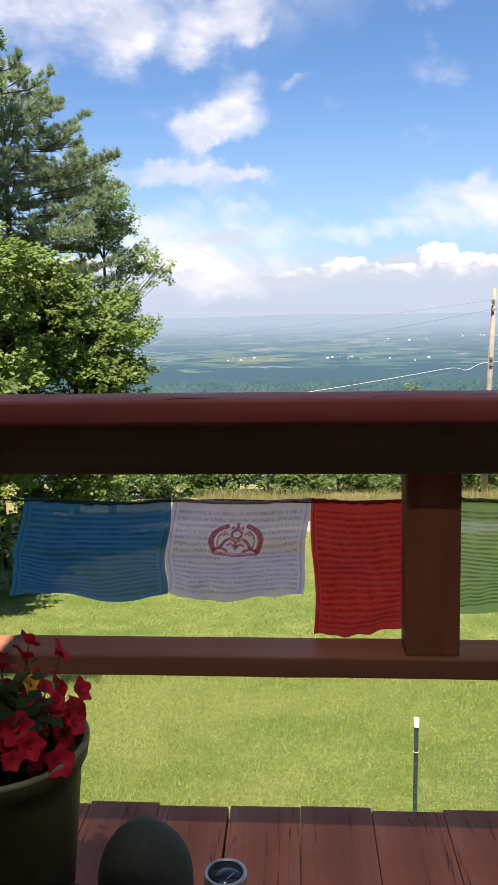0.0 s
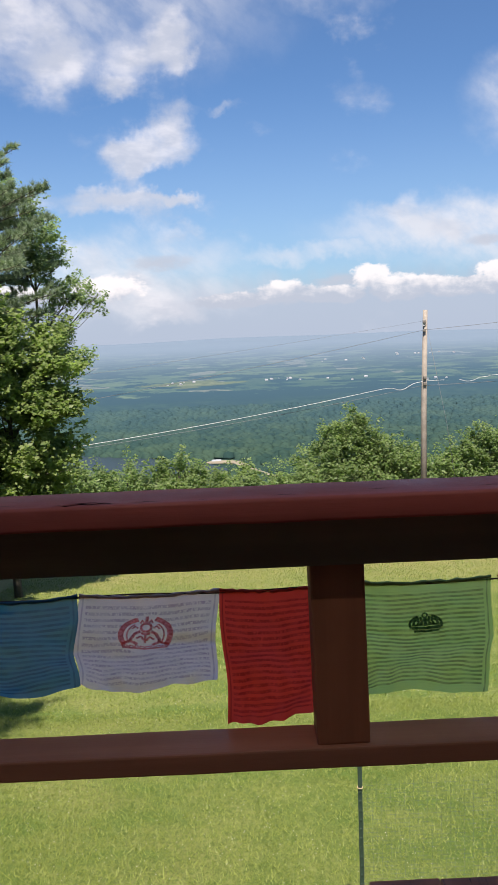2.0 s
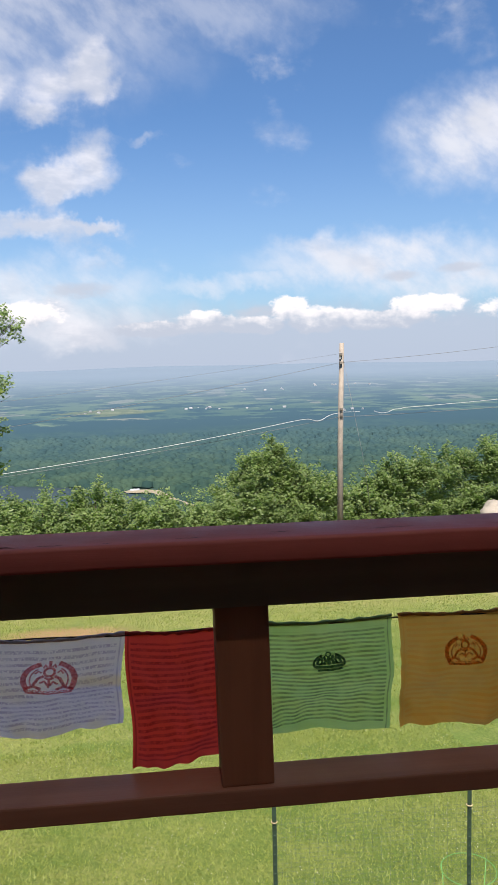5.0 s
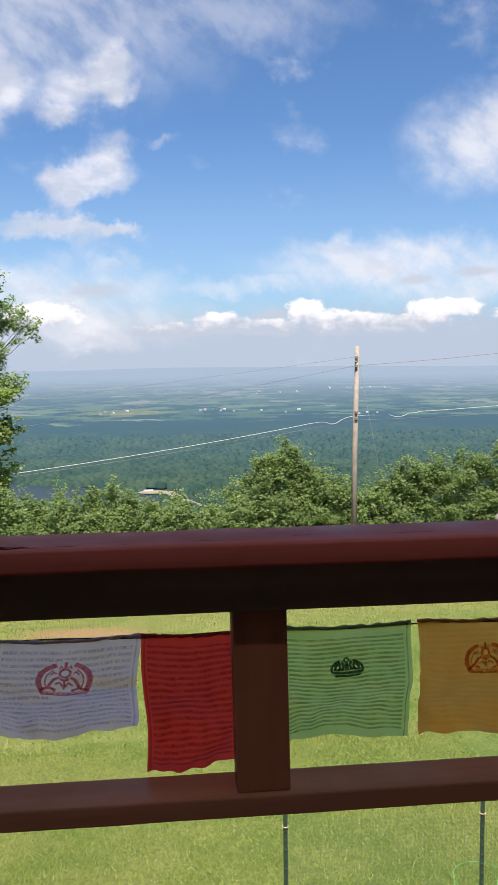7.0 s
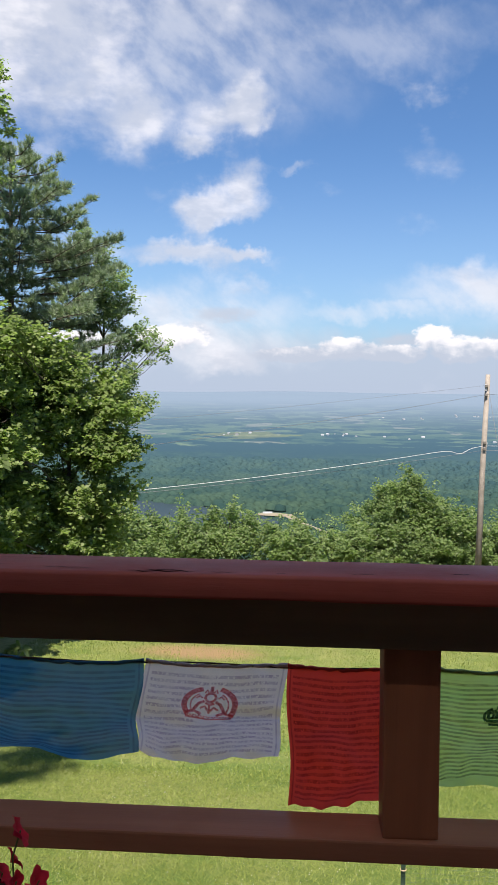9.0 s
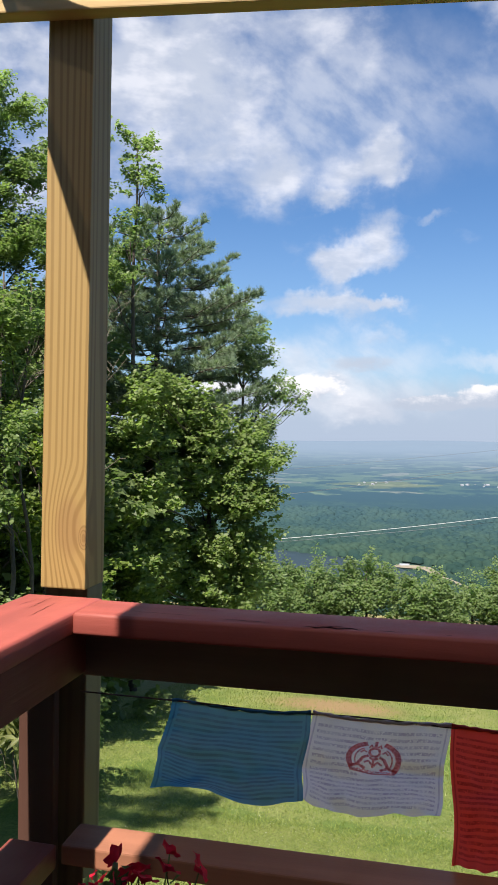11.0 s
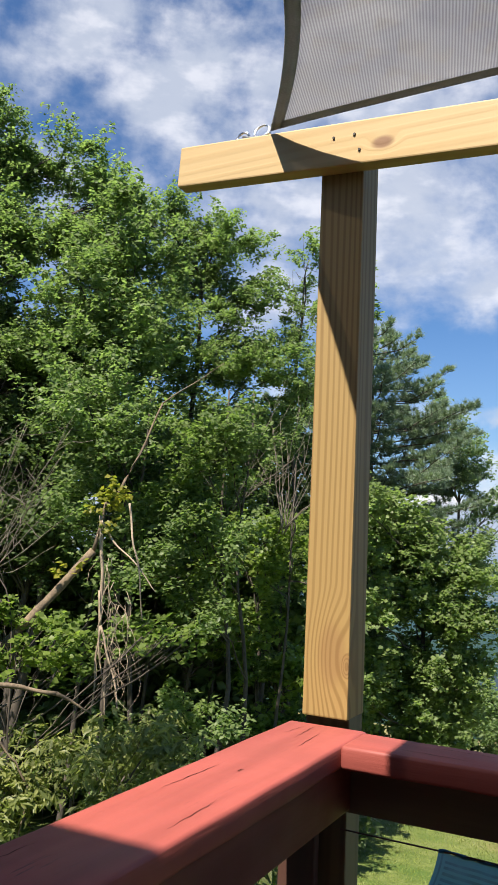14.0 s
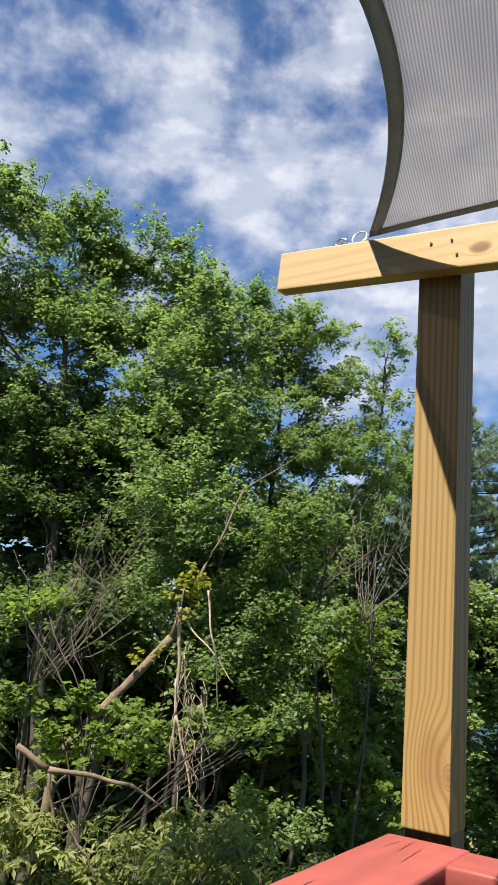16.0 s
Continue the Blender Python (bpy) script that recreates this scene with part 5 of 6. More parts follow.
slope_bush(5.9, 44.5, (6.32, 44.74, -5.4, 2.0), (4.94, 43.9, -6.4, 2.0), (6.5, 44.9, -4.1, 1.0), (5.4, 44.3, -5.0, 1.3), (7.4, 44.4, -6.2, 1.8))
slope_bush(8.8, 44.6, (8.8, 44.33, -6.6, 1.8), (9.9, 44.6, -6.9, 1.5), (8.3, 44.8, -5.7, 1.1))
slope_bush(-5.4, 39.9, (-5.59, 39.71, -6.1, 1.4), (-6.6, 39.4, -6.4, 1.3), (-4.6, 40.2, -6.5, 1.2))
slope_bush(-2.9, 41.0, (-2.92, 41.02, -5.9, 1.3), (-2.0, 41.3, -6.5, 1.2), (-3.6, 40.8, -6.6, 1.2))
slope_bush(-7.9, 37.4, (-7.82, 37.27, -5.7, 1.5), (-9.2, 37.0, -5.4, 1.6), (-8.8, 37.0, -6.8, 1.4))
slope_bush(0.3, 40.2, (0.25, 40.14, -6.3, 1.0), (-0.7, 40.4, -6.8, 1.1), (1.0, 40.6, -7.0, 1.0))
slope_bush(2.4, 42.2, (2.34, 42.09, -6.9, 1.2), (3.3, 42.5, -7.0, 1.3))
slope_bush(13.9, 44.2, (13.86, 44.1, -5.6, 1.5), (13.0, 44.3, -6.4, 1.5), (14.6, 44.0, -6.3, 1.4))
slope_bush(16.0, 43.6, (15.59, 43.52, -5.8, 1.5), (17.0, 43.4, -5.4, 1.8), (18.2, 43.0, -4.9, 1.8))
slope_bush(11.8, 43.7, (11.82, 43.64, -6.7, 1.4), (10.9, 43.9, -7.0, 1.2))
slope_bush(20.5, 41.0, (20.5, 41.0, -4.6, 2.0), (22.5, 40.6, -4.4, 2.2), (19.4, 41.6, -5.6, 1.6))

# grass
def blades(n, xr, yr, height, width, mat, name, label, lean=0.35, thin=None):
    x, y = rng.uniform(*xr, n), rng.uniform(*yr, n)
    if thin is not None:
        keep = rng.uniform(0, 1, n) < thin(x, y)
        x, y = x[keep], y[keep]
        n = len(x)
    z = np.interp(y, SLOPE_Y, SLOPE_Z) + np.sin(x * 0.31 + 1.3) * np.cos(y * 0.27) * 0.06 + np.sin(x * 0.9 + y * 0.6) * 0.025 - 0.005
    p = np.stack([x, y, z], -1)
    a = rng.uniform(0, 2 * np.pi, n)
    s = np.stack([np.cos(a), np.sin(a), np.zeros(n)], -1) * width * rng.uniform(0.7, 1.3, n)[:, None]
    h = height * rng.uniform(0.5, 1.25, n)[:, None]
    l = np.concatenate([rng.normal(0, lean, (n, 2)), np.ones((n, 1))], 1)
    v = np.stack([p - s, p + s, p + l * h], 1).reshape(-1, 3)
    return tagged(sheet(name, v, np.arange(n * 3).reshape(-1, 3), mat), label, "grass", kind="stuff")


blades(190000, (-3.4, 4.0), (3.2, 10.5), 0.036, 0.0036, M_grass, "grass", "short mown lawn grass, sunlit", 1.0)
blades(95000, (-6.0, 9.0), (10.0, 24.0), 0.050, 0.007, M_grass, "grass", "lawn grass further down the slope", 0.7, lambda x, y: 0.12 + 0.88 * np.clip(np.hypot((x + 1.8) * 0.62, (y - 18.1) * 1.05) - 0.3, 0, 1))
blades(26000, (-4.0, 18.0), (27.2, 37.0), 0.62, 0.016, M_hay, "tall_grass", "tall dry straw-coloured grass beyond the lane", 0.2)


def clover(n, xr, yr):
    """Small round white flower heads scattered in drifts through the grass."""
    x, y = rng.uniform(*xr, n), rng.uniform(*yr, n)
    keep = rng.uniform(0, 1, n) < 0.5 + 0.5 * np.sin(x * 2.3 + 1.0) * np.cos(y * 1.7)
    x, y = x[keep], y[keep]
    z = np.interp(y, SLOPE_Y, SLOPE_Z) + np.sin(x * 0.31 + 1.3) * np.cos(y * 0.27) * 0.06 + np.sin(x * 0.9 + y * 0.6) * 0.025 + rng.uniform(0.018, 0.038, len(x))
    shape = np.array([(1, 0, 0), (-0.5, 0.87, 0), (-0.5, -0.87, 0), (0, 0, 0.9), (0, 0, -0.9)], float)
    r = rng.uniform(0.0035, 0.0065, len(x))
    v = (shape[None] * r[:, None, None] + np.stack([x, y, z], -1)[:, None]).reshape(-1, 3)
    f = (np.array([(0, 1, 3), (1, 2, 3), (2, 0, 3), (1, 0, 4), (2, 1, 4), (0, 2, 4)])[None] + (np.arange(len(x)) * 5)[:, None, None]).reshape(-1, 3)
    tagged(sheet("clover", v, f, plain("clover_white", (0.46, 0.47, 0.36), 0.8, 0.15, 50)), "small white clover heads scattered in the lawn", "flowers", kind="stuff")


clover(4200, (-3.4, 4.0), (3.4, 11.0))


# ---- beyond the lawn ----
def utility_pole():
    p = thing("utility_pole", (9.03, 38, -8), "weathered grey timber utility pole", "utility pole")
    bm = tube(bmesh.new(), [(9.03, 38, -8.3), (9.08, 38, -3), (9.20, 38, 1.9)], [0.15, 0.135, 0.105], 14)
    part("shaft", bm, M_weather, p, "", True)
    for z in (0.95, 1.35, -1.25, -1.55):
        bm = slab((9.13 - 0.09, 37.78, z - 0.05), (9.13 + 0.05, 37.90, z + 0.07), 0.01)
        part("insulator", bm, plain("dark_bracket", (0.12, 0.11, 0.10), 0.6), p)
    part("tag", slab((9.03, 37.84, 1.15), (9.13, 37.862, 1.45), 0.004), plain("grey_tag", (0.3, 0.31, 0.33), 0.5), p)


utility_pole()


def cable(pts, r, mat, label):
    a = thing("cable", pts[0], label, "cable", "overhead cables")
    part("wire", tube(bmesh.new(), pts, r, 5), mat, a, "", True)


def sagging(a, b, sag, n=24):
    return [tuple(Vector(a).lerp(Vector(b), k / n) - Vector((0, 0, sag * 4 * (k / n) * (1 - k / n)))) for k in range(n + 1)]


def service(k):
    x = 9.0 - k
    return (x, 37.8 - 0.5 * k, -1.42 - 0.09 * math.exp(-((k - 1.1) / 0.42) ** 2) * 2.2 - 0.098 * k)


PIECES = [service(k * 0.1) for k in range(24)]
cable(PIECES + sagging(service(2.4), (-7.2, 29.7, -2.92), 0.12), 0.0125, M_cable_pale, "pale service cable hung from the pole across the valley view")
cable(sagging((8.98, 37.86, -1.62), (-7.2, 29.9, -3.05), 0.14), 0.009, M_cable_dark, "thin dark cable hung from the pole")
cable(sagging((9.12, 37.86, 0.98), (-7.2, 29.9, -1.35), 0.10), 0.008, M_cable_dark, "thin dark power line from the pole")
cable(sagging((9.15, 37.86, 1.40), (-7.6, 29.0, -0.35), 0.05), 0.0045, M_cable_dark, "thin dark power line from the pole top")
cable(sagging((9.18, 37.9, 0.98), (30.0, 40.0, 3.1), 0.25), 0.009, M_cable_dark, "dark power line running on from the pole")
cable(sagging((9.18, 37.9, -1.62), (30.0, 40.0, -0.6), 0.22), 0.011, M_cable_dark, "dark cable running on from the pole")
cable(sagging((9.22, 37.9, -1.40), (10.05, 38, -1.40), 0.0, 4) , 0.010, M_cable_pale, "short pale jumper cable at the pole")
cable([(10.78 + k * 0.08, 38, -1.40 - 0.13 * math.sin(math.pi * min(1, k / 12)) + 0.10 * k / 20) for k in range(18)] + sagging((12.2, 38, -1.27), (30, 40, 0.0), 0.15), 0.010, M_cable_pale, "pale service cable with a slack loop")
cable([(9.25, 37.9, 1.1), (10.2, 38.1, -3.5), (10.9, 38.3, -8.1)], 0.010, M_cable_dark, "dark steel stay wire to the ground")


def boulder(at, r, squash, seed, label, mat=None, name="boulder"):
    bm = bmesh.new()
    bmesh.ops.create_icosphere(bm, subdivisions=3, radius=1.0)
    for v in bm.verts:
        n = noise.noise(v.co * 1.3 + Vector((seed, 0, 0))) * 0.35 + noise.noise(v.co * 4 + Vector((seed, 3, 0))) * 0.10
        v.co = Vector((v.co.x * r, v.co.y * r, v.co.z * r * squash)) * (1 + n)
    for v in bm.verts:
        v.co += Vector(at)
    return tagged(part(name, bm, mat or M_rock, None, "", True), label, "rock" if mat is None else "mound")


boulder((17.9, 39.5, -6.85), 1.0, 0.6, 2.0, "pale weathered boulder at the edge of the bushes")
boulder((9.8, 33.0, ground_z(0, 33.0) + 0.1), 0.30, 0.7, 5.0, "small pale rock in the dry grass")
boulder((10.5, 32.6, ground_z(0, 32.6) + 0.08), 0.22, 0.7, 7.0, "small pale rock in the dry grass")
boulder((-3.6, 29.0, ground_z(0, 29.0) + 0.05), 1.25, 0.45, 9.0, "heap of loose orange soil beside the lane", M_soil, "soil_heap")


# ---- valley ----
def valley():
    lake = bmesh.new()
    pts = [(-330, 1500), (-330, 1300), (-240, 1235), (-120, 1190), (-40, 1215), (-14, 1262), (-50, 1330), (-110, 1372), (-150, 1420), (-230, 1450)]
    lake.faces.new([lake.verts.new((x, y, -213.4)) for x, y in pts[::-1]])
    m, nt, b = material("lake_water", 0.45, 0, 0.05)
    b.inputs["Base Color"].default_value = (0.022, 0.038, 0.048, 1)
    tagged(part("water", lake, m), "still dark lake among the woods", "lake", kind="structure")
    beach = bmesh.new()
    pts = [(-58, 1345), (-52, 1330), (-10, 1322), (20, 1240), (58, 1168), (64, 1172), (28, 1250), (2, 1345), (-20, 1360), (-50, 1358)]
    beach.faces.new([beach.verts.new((x, y, -212.9)) for x, y in pts[::1]])
    bmesh.ops.recalc_face_normals(beach, faces=beach.faces[:])
    tagged(part("shore", beach, plain("sand", (0.20, 0.175, 0.125), 0.9, 0.2, 0.05)), "pale sandy shore and track by the lake", "shore", kind="structure")
    # tree crowns of the valley woods
    ring = [(math.cos(2 * math.pi * k / 5), math.sin(2 * math.pi * k / 5)) for k in range(5)]
    bv = np.array([(0, 0, 1.0)] + [(0.72 * x, 0.72 * y, 0.62) for x, y in ring] + [(x, y, -0.35) for x, y in ring])
    bf = np.array([(0, 1 + k, 1 + (k + 1) % 5) for k in range(5)] + [(1 + k, 6 + k, 1 + (k + 1) % 5) for k in range(5)] + [(6 + k, 6 + (k + 1) % 5, 1 + (k + 1) % 5) for k in range(5)])
    n = 26000
    y = np.sqrt(rng.uniform(1080 ** 2, 2150 ** 2, n))
    x = rng.uniform(-0.36, 0.52, n) * y
    lake_in = (x < -10) & (x > -330) & (y > 1190 + np.abs(x + 60) * 0.1) & (y < 1375 - (x + 60) * 0.45)
    shore_in = (x > -70) & (x < 75) & (y > 1150) & (y < 1385) & (np.abs(x - (30 - (y - 1250) * 0.38)) < 26)
    ok = ~(lake_in | shore_in)
    x, y = x[ok], y[ok]
    n = len(x)
    r = rng.uniform(6.0, 14.5, n)
    z = np.interp(y, SLOPE_Y, SLOPE_Z) + r * rng.uniform(-0.25, 0.45, n)
    shape = bv[None] * r[:, None, None] * np.array([1, 1, 0.60]) * rng.uniform(0.88, 1.12, (n, len(bv), 1))
    v = (shape + np.stack([x, y, z], -1)[:, None]).reshape(-1, 3)
    f = (bf[None] + (np.arange(n) * len(bv))[:, None, None]).reshape(-1, 3)
    tagged(sheet("forest", v, f, M_canopy, None, True), "wide valley forest seen from far above", "forest", kind="stuff")


valley()
M_white = plain("far_white_wall", (0.33, 0.35, 0.38), 0.8, 0.08, 0.05)
M_farroof = plain("far_roof", (0.24, 0.26, 0.29), 0.8, 0.15, 0.05)


def farm_house(x, y, w, d, h, turn, label, wall=M_white):
    z = ground_z(x, y) + (math.sin(x * 0.0021 + 0.6) * 5 + math.sin(x * 0.0052 + y * 0.003) * 3) * min(1, max(0, (y - 2600) / 1200)) - 0.5
    t = thing("house", (x, y, z), label, "house", "farm buildings in the valley")
    m = Matrix.Translation((x, y, z)) @ Matrix.Rotation(turn, 4, "Z")
    part("wall", slab((-w / 2, -d / 2, 0), (w / 2, d / 2, h), 0, m), wall, t)
    bm = bmesh.new()
    a = [bm.verts.new(m @ Vector(p)) for p in ((-w * 0.54, -d * 0.58, h), (w * 0.54, -d * 0.58, h), (w * 0.54, 0, h + d * 0.4), (-w * 0.54, 0, h + d * 0.4), (-w * 0.54, d * 0.58, h), (w * 0.54, d * 0.58, h))]
    for k in ((0, 1, 2, 3), (3, 2, 5, 4), (0, 3, 4), (1, 5, 2), (0, 4, 5, 1)):
        bm.faces.new([a[i] for i in k])
    part("roof", bm, M_farroof, t)


for cx, cy, n, sx, sy in ((-200, 2720, 6, 60, 40), (130, 2760, 6, 80, 50), (330, 2700, 4, 120, 60), (420, 3250, 5, 120, 40), (820, 3350, 7, 160, 40), (560, 2560, 3, 140, 60)):
    for k in range(n):
        s = random.uniform(0.35, 0.8)
        farm_house(cx + random.uniform(-sx, sx), cy + random.uniform(-sy, sy), 14 * s, 9 * s, 4.5 * s, random.uniform(0, 3), "far white farm building with a grey roof")
farm_house(-40, 1356, 15, 6, 2.2, 0.2, "long low tan building on the lake shore", plain("tan_wall", (0.20, 0.165, 0.10), 0.8, 0.1, 0.05))


# ---- on the deck ----
def flower_pot():
    at = Vector((-0.224, 1.20, 0.0))
    t = thing("flower_pot", at, "tall dark green planter of red petunias on the deck", "flower pot")
    bm = lathe(bmesh.new(), [(0.074, 0.0), (0.080, 0.01), (0.116, 0.385), (0.120, 0.41), (0.127, 0.415), (0.130, 0.432), (0.127, 0.44), (0.121, 0.438), (0.118, 0.42), (0.114, 0.38), (0.0005, 0.378)], at, 48)
    part("pot", bm, plain("green_plastic", (0.052, 0.060, 0.024), 0.45, 0.2, 6), t, "", True)
    part("rim", hoop(bmesh.new(), at + Vector((0, 0, 0.439)), 0.126, 0.005, None, 48, 8), plain("rim_plastic", (0.20, 0.21, 0.12), 0.4, 0.15, 9), t, "paler worn rim", True)
    part("soil", lathe(bmesh.new(), [(0.0005, 0.385), (0.07, 0.40), (0.115, 0.39)], at, 24), plain("potting_soil", (0.03, 0.022, 0.016), 0.95, 0.4, 40, 0, 0.6), t)
    stems = bmesh.new()
    heads = []
    for k in range(104):
        a, r = random.uniform(0, 6.28), random.uniform(0.02, 0.138)
        p = at + Vector((math.cos(a) * r, math.sin(a) * r, 0.462 + random.uniform(-0.015, 0.10) - 0.25 * max(0, r - 0.10)))
        limb(stems, at + Vector((math.cos(a) * r * 0.5, math.sin(a) * r * 0.5, 0.38)), p, 0.0022, 0.0012, 0.12, 5, 4)
        heads.append((p, a))
    part("stem", stems, plain("stem_green", (0.06, 0.10, 0.03), 0.7), t)
    c = spray_points([(at.x, at.y, 0.43, 0.085), (at.x + 0.03, at.y - 0.03, 0.465, 0.07), (at.x - 0.05, at.y - 0.04, 0.45, 0.075)], 12000, 6, 0.016, 0.8, 0.2)
    c = c[(np.hypot(c[:, 0] - at.x, c[:, 1] - at.y) < 0.122) & (c[:, 2] > 0.40)]
    v, f = leaf_arrays(c, 0.030, 0.2, 0.6)
    sheet("foliage", v, f, M_leaf_potted, t)
    m, nt, b = material("petunia_red", 0.55, 0, 0.25)
    uv = node(nt, "ShaderNodeTexCoord").outputs["Object"]
    cc = blend(nt, fuzz(nt, uv, 60.0, 3.0), (0.42, 0.008, 0.030), (0.90, 0.035, 0.080))
    nt.links.new(cc, b.inputs["Base Color"])
    tr = node(nt, "ShaderNodeBsdfTranslucent", {"Color": cc})
    nt.links.new(node(nt, "ShaderNodeMixShader", {0: 0.35, 1: b.outputs[0], 2: tr.outputs[0]}).outputs[0], nt.nodes["Material Output"].inputs[0])
    gold = plain("flower_yellow", (0.75, 0.38, 0.03), 0.6)
    for k, (p, a) in enumerate(heads):
        bm = bmesh.new()
        r = random.uniform(0.013, 0.024) if k % 9 else 0.012
        face = Vector((math.cos(a) * 0.8 + 0.1, math.sin(a) * 0.8 - 0.35, random.uniform(0.1, 0.8))).normalized()
        turn = face.to_track_quat("Z", "Y").to_matrix()
        mid = bm.verts.new(p - face * r * 0.55)
        rings = []
        for q, (rr, hh) in enumerate(((0.30, -0.25), (0.72, 0.0), (1.0, 0.02))):
            row = []
            for j in range(20):
                g = 2 * math.pi * j / 20
                wav = (1 + 0.16 * math.cos(5 * g) * (q > 0)) * rr
                row.append(bm.verts.new(p + turn @ Vector((math.cos(g) * r * wav, math.sin(g) * r * wav, r * (hh + 0.12 * math.sin(5 * g + k) * (q == 2) + random.uniform(-0.04, 0.04))))))
            rings.append(row)
        for j in range(20):
            bm.faces.new((mid, rings[0][j], rings[0][(j + 1) % 20]))
            for x, y in zip(rings, rings[1:]):
                bm.faces.new((x[j], y[j], y[(j + 1) % 20], x[(j + 1) % 20]))
        part("flower", bm, m if k % 9 else gold, t, "" if k % 9 else "small orange yellow bloom", True)


flower_pot()


def jar_light():
    at = Vector((0.092, 1.318, 0.0))
    t = thing("jar_light", at, "glass jar with a round solar panel in its steel lid", "jar lamp")
    m, nt, b = material("jar_glass", 0.03)
    b.inputs["Transmission Weight"].default_value, b.inputs["IOR"].default_value = 1.0, 1.45
    b.inputs["Base Color"].default_value = (0.86, 0.92, 0.90, 1)
    bm = lathe(bmesh.new(), [(0.034, 0.0), (0.039, 0.006), (0.039, 0.105), (0.034, 0.125), (0.032, 0.135), (0.030, 0.135), (0.032, 0.124), (0.037, 0.104), (0.037, 0.010), (0.0005, 0.008)], at, 36)
    part("jar", bm, m, t, "clear glass jar", True)
    part("lid", lathe(bmesh.new(), [(0.0345, 0.128), (0.0355, 0.130), (0.0355, 0.146), (0.0345, 0.149), (0.030, 0.1505), (0.0292, 0.1475), (0.0005, 0.1475)], at, 40), plain("lid_steel", (0.52, 0.54, 0.56), 0.35, 0.15, 50, 0.9), t, "dull steel screw lid", True)
    cell, ct, cb = material("solar_cell", 0.15)
    cb.inputs["Base Color"].default_value = (0.022, 0.030, 0.040, 1)
    panel = part("solar_panel", lathe(bmesh.new(), [(0.0285, 0.1480), (0.0285, 0.1488), (0.0005, 0.1489)], at, 36), cell, t, "dark blue grey solar cell", True)
    part("scratch", slab((0, -0.0006, 0), (0.020, 0.0006, 0.0006), 0, Matrix.Translation(at + Vector((0.004, -0.016, 0.1490))) @ Matrix.Rotation(radians(55), 4, "Z")), M_steel, panel)


jar_light()
# two dark rounded forms of unknown identity, built as smooth solid lumps
M_rounded = plain("dark_green_surface", (0.034, 0.046, 0.038), 0.75, 0.3, 10, 0, 0.4)


def rounded_shape(at, r, height, seed, label):
    bm = bmesh.new()
    bmesh.ops.create_icosphere(bm, subdivisions=4, radius=1.0)
    for v in bm.verts:
        k = 1 + noise.noise(v.co * 1.1 + Vector((seed, 0, 0))) * 0.10
        flat = math.hypot(v.co.x, v.co.y) or 1e-6
        full = (1 - min(1, abs(v.co.z)) ** 3.2) ** 0.42 / flat if abs(v.co.z) < 0.999 else 0
        v.co = Vector((v.co.x * full * r * k, v.co.y * full * r * k, v.co.z * height * 0.5 * k)) + Vector(at) + Vector((0, 0, height * 0.48))
    tagged(part("garden_stone", bm, M_rounded, None, "", True), label, "stone", "round stones on the deck")


rounded_shape((-0.028, 1.25, 0.0), 0.074, 0.285, 1.0, "tall rounded dark green object of unknown kind on the planks")
rounded_shape((-0.125, 1.15, 0.0), 0.070, 0.235, 4.0, "smaller rounded grey-green object of unknown kind beside the planter")


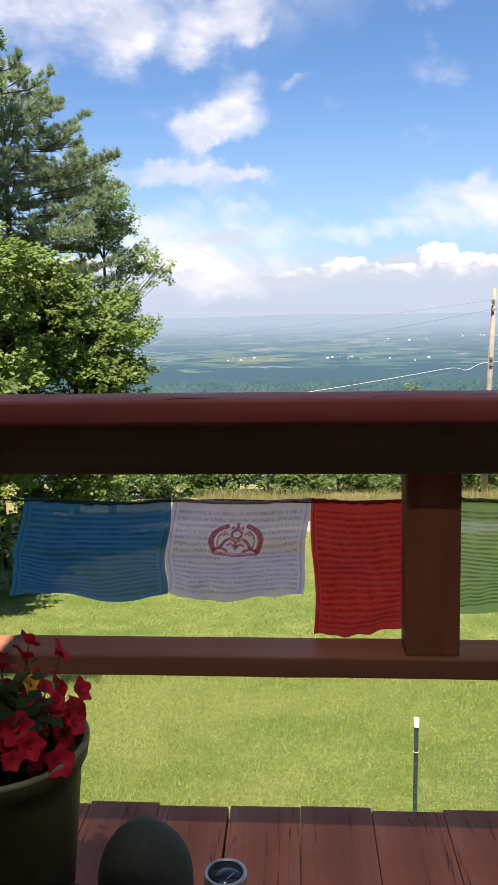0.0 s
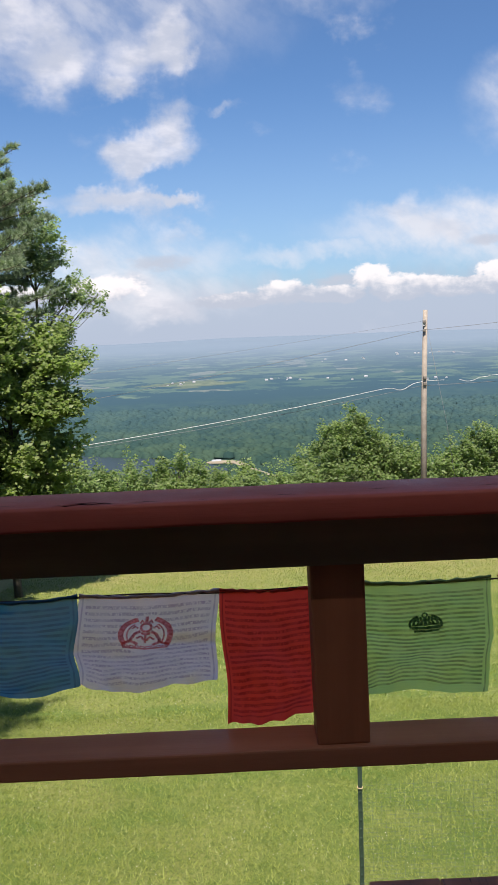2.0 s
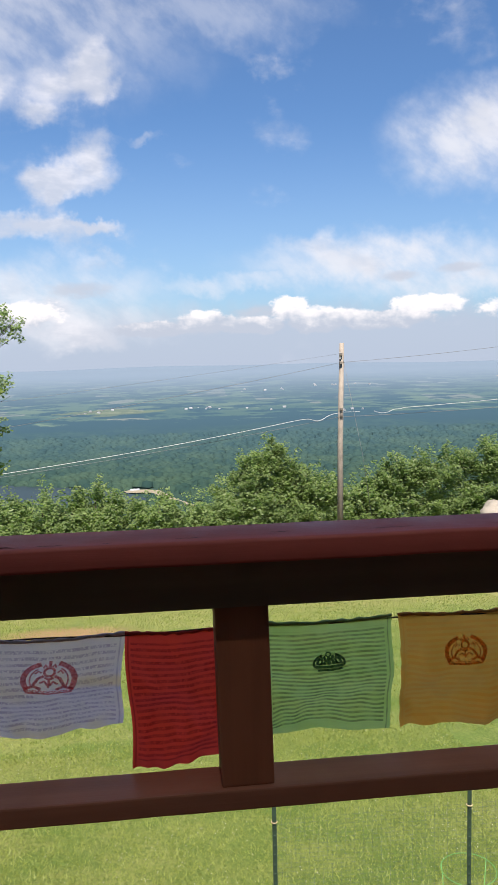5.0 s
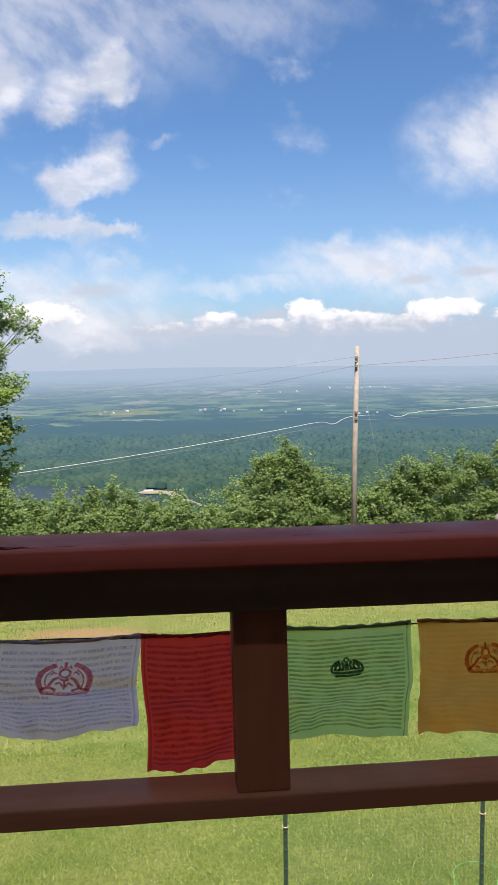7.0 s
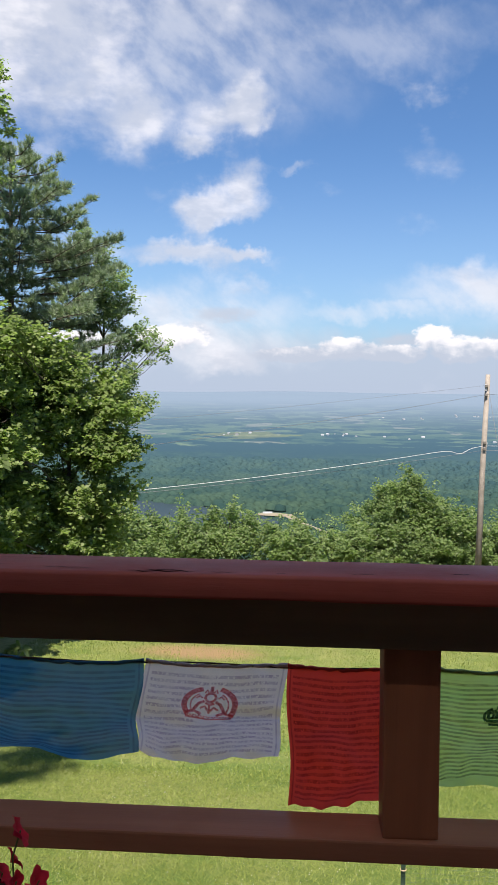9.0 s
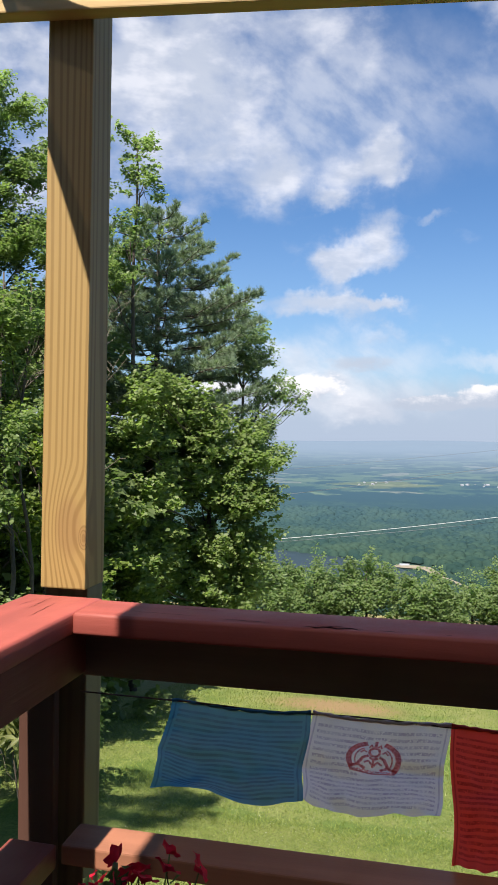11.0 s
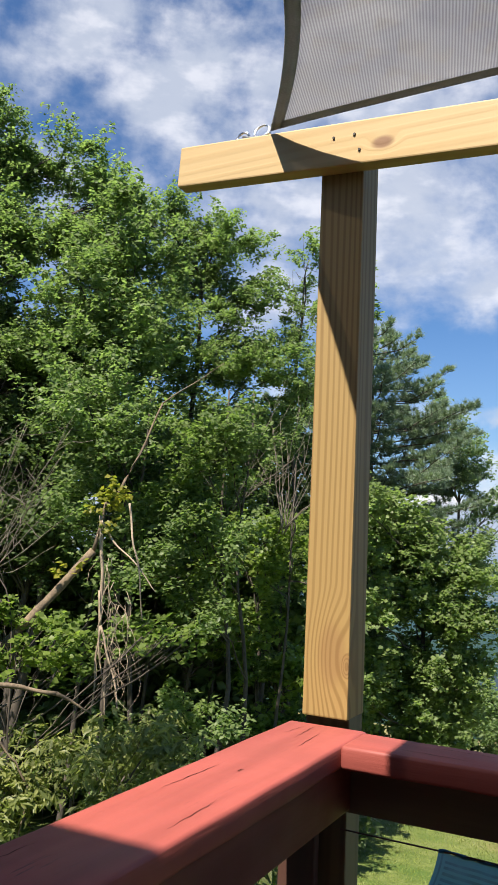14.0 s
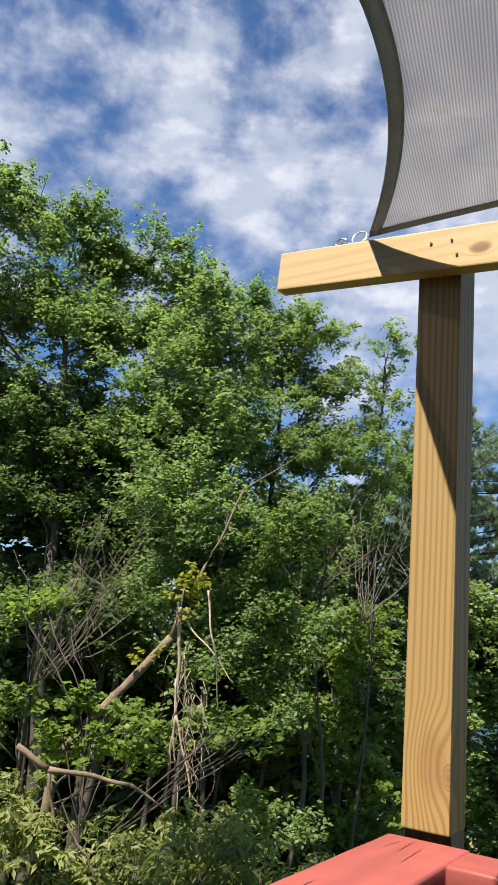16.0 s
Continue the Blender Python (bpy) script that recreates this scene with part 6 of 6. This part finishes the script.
# ---- garden below ----
def wire_fence():
    t = thing("fence", (0.968, 5.0, -3.04), "light wire garden fence on thin green steel stakes", "fence")
    green = plain("stake_green", (0.020, 0.040, 0.028), 0.5, 0.2, 20)
    for x, y, top in ((0.968, 5.0, -1.60), (2.275, 5.0, -1.60), (3.6, 5.0, -1.58)):
        z = ground_z(x, y)
        bm = bmesh.new()
        box(bm, (x - 0.014, y - 0.003, z - 0.3), (x + 0.014, y + 0.003, top), 0.001)
        box(bm, (x - 0.003, y, z - 0.3), (x + 0.003, y + 0.022, top), 0.001)
        for k in range(20):
            box(bm, (x - 0.006, y - 0.010, z + k * 0.065), (x + 0.006, y - 0.002, z + k * 0.065 + 0.012), 0)
        s = part("stake", bm, green, t)
        part("tip", slab((x - 0.015, y - 0.012, top), (x + 0.015, y + 0.024, top + 0.055), 0.003), plain("white_tip", (0.80, 0.79, 0.72), 0.6, 0.1), s, "white painted tip")
        part("tie", hoop(bmesh.new(), (x, y, top - 0.17), 0.018, 0.003), plain("tan_tie", (0.45, 0.34, 0.22), 0.8), s, "", True)
    net = bmesh.new()
    z0, top = ground_z(0, 5.0), -1.72
    for k in range(92):
        x = 0.985 + k * 0.03
        zt = top if k < 2 else top + 0.02 * math.sin(k * 0.5)
        box(net, (x - 0.0004, 4.9996, z0), (x + 0.0004, 5.0004, zt), 0)
    for k in range(43):
        z = z0 + 0.02 + k * 0.03
        box(net, (0.968, 4.9996, z - 0.0004), (3.75, 5.0004, z + 0.0004), 0)
    part("netting", net, plain("wire_net", (0.07, 0.10, 0.09), 0.5), t, "thin dark wire netting")


wire_fence()


def tomato_cage(at, r, height, col, label):
    t = thing("tomato_cage", at, label, "plant cage", "tomato cages")
    m = plain("coated_wire", col, 0.45, 0.1, 20)
    at = Vector(at)
    for k, h in enumerate((1.0, 0.62, 0.28)):
        part("hoop", hoop(bmesh.new(), at + Vector((0, 0, height * h)), r * (0.62 + 0.38 * h), 0.0028, None, 40, 6), m, t, "", True)
    for k in range(3):
        a = 0.5 + k * 2.094
        part("leg", tube(bmesh.new(), [at + Vector((math.cos(a) * r * 0.5, math.sin(a) * r * 0.5, -0.1)), at + Vector((math.cos(a) * r, math.sin(a) * r, height))], 0.0026, 6), m, t, "", True)


tomato_cage((2.21, 4.85, ground_z(0, 4.85)), 0.175, 0.90, (0.07, 0.24, 0.06), "light green wire tomato cage standing in the grass")
tomato_cage((2.30, 4.62, ground_z(0, 4.62)), 0.16, 0.74, (0.08, 0.20, 0.30), "light blue wire tomato cage standing in the grass")

# ---- deck planks ----
plank = bmesh.new()
box(plank, (0.0004, -1.34, -0.036), (BOARD - 0.0004, 1.722, 0.0), 0.003)
part_plank = part("plank", plank, M_deck, deck)
part_plank.location = (EDGE_X + 0.004, 0, 0)
for k in range(-5, 26):
    if k:
        o = new("plank", part_plank.data)
        o.parent, o.location = deck, (EDGE_X + k * BOARD + 0.0003 * math.sin(k * 5.1) + (0.004 if k > 0 else 0), 0.006 * math.sin(k * 2.3), 0.0)
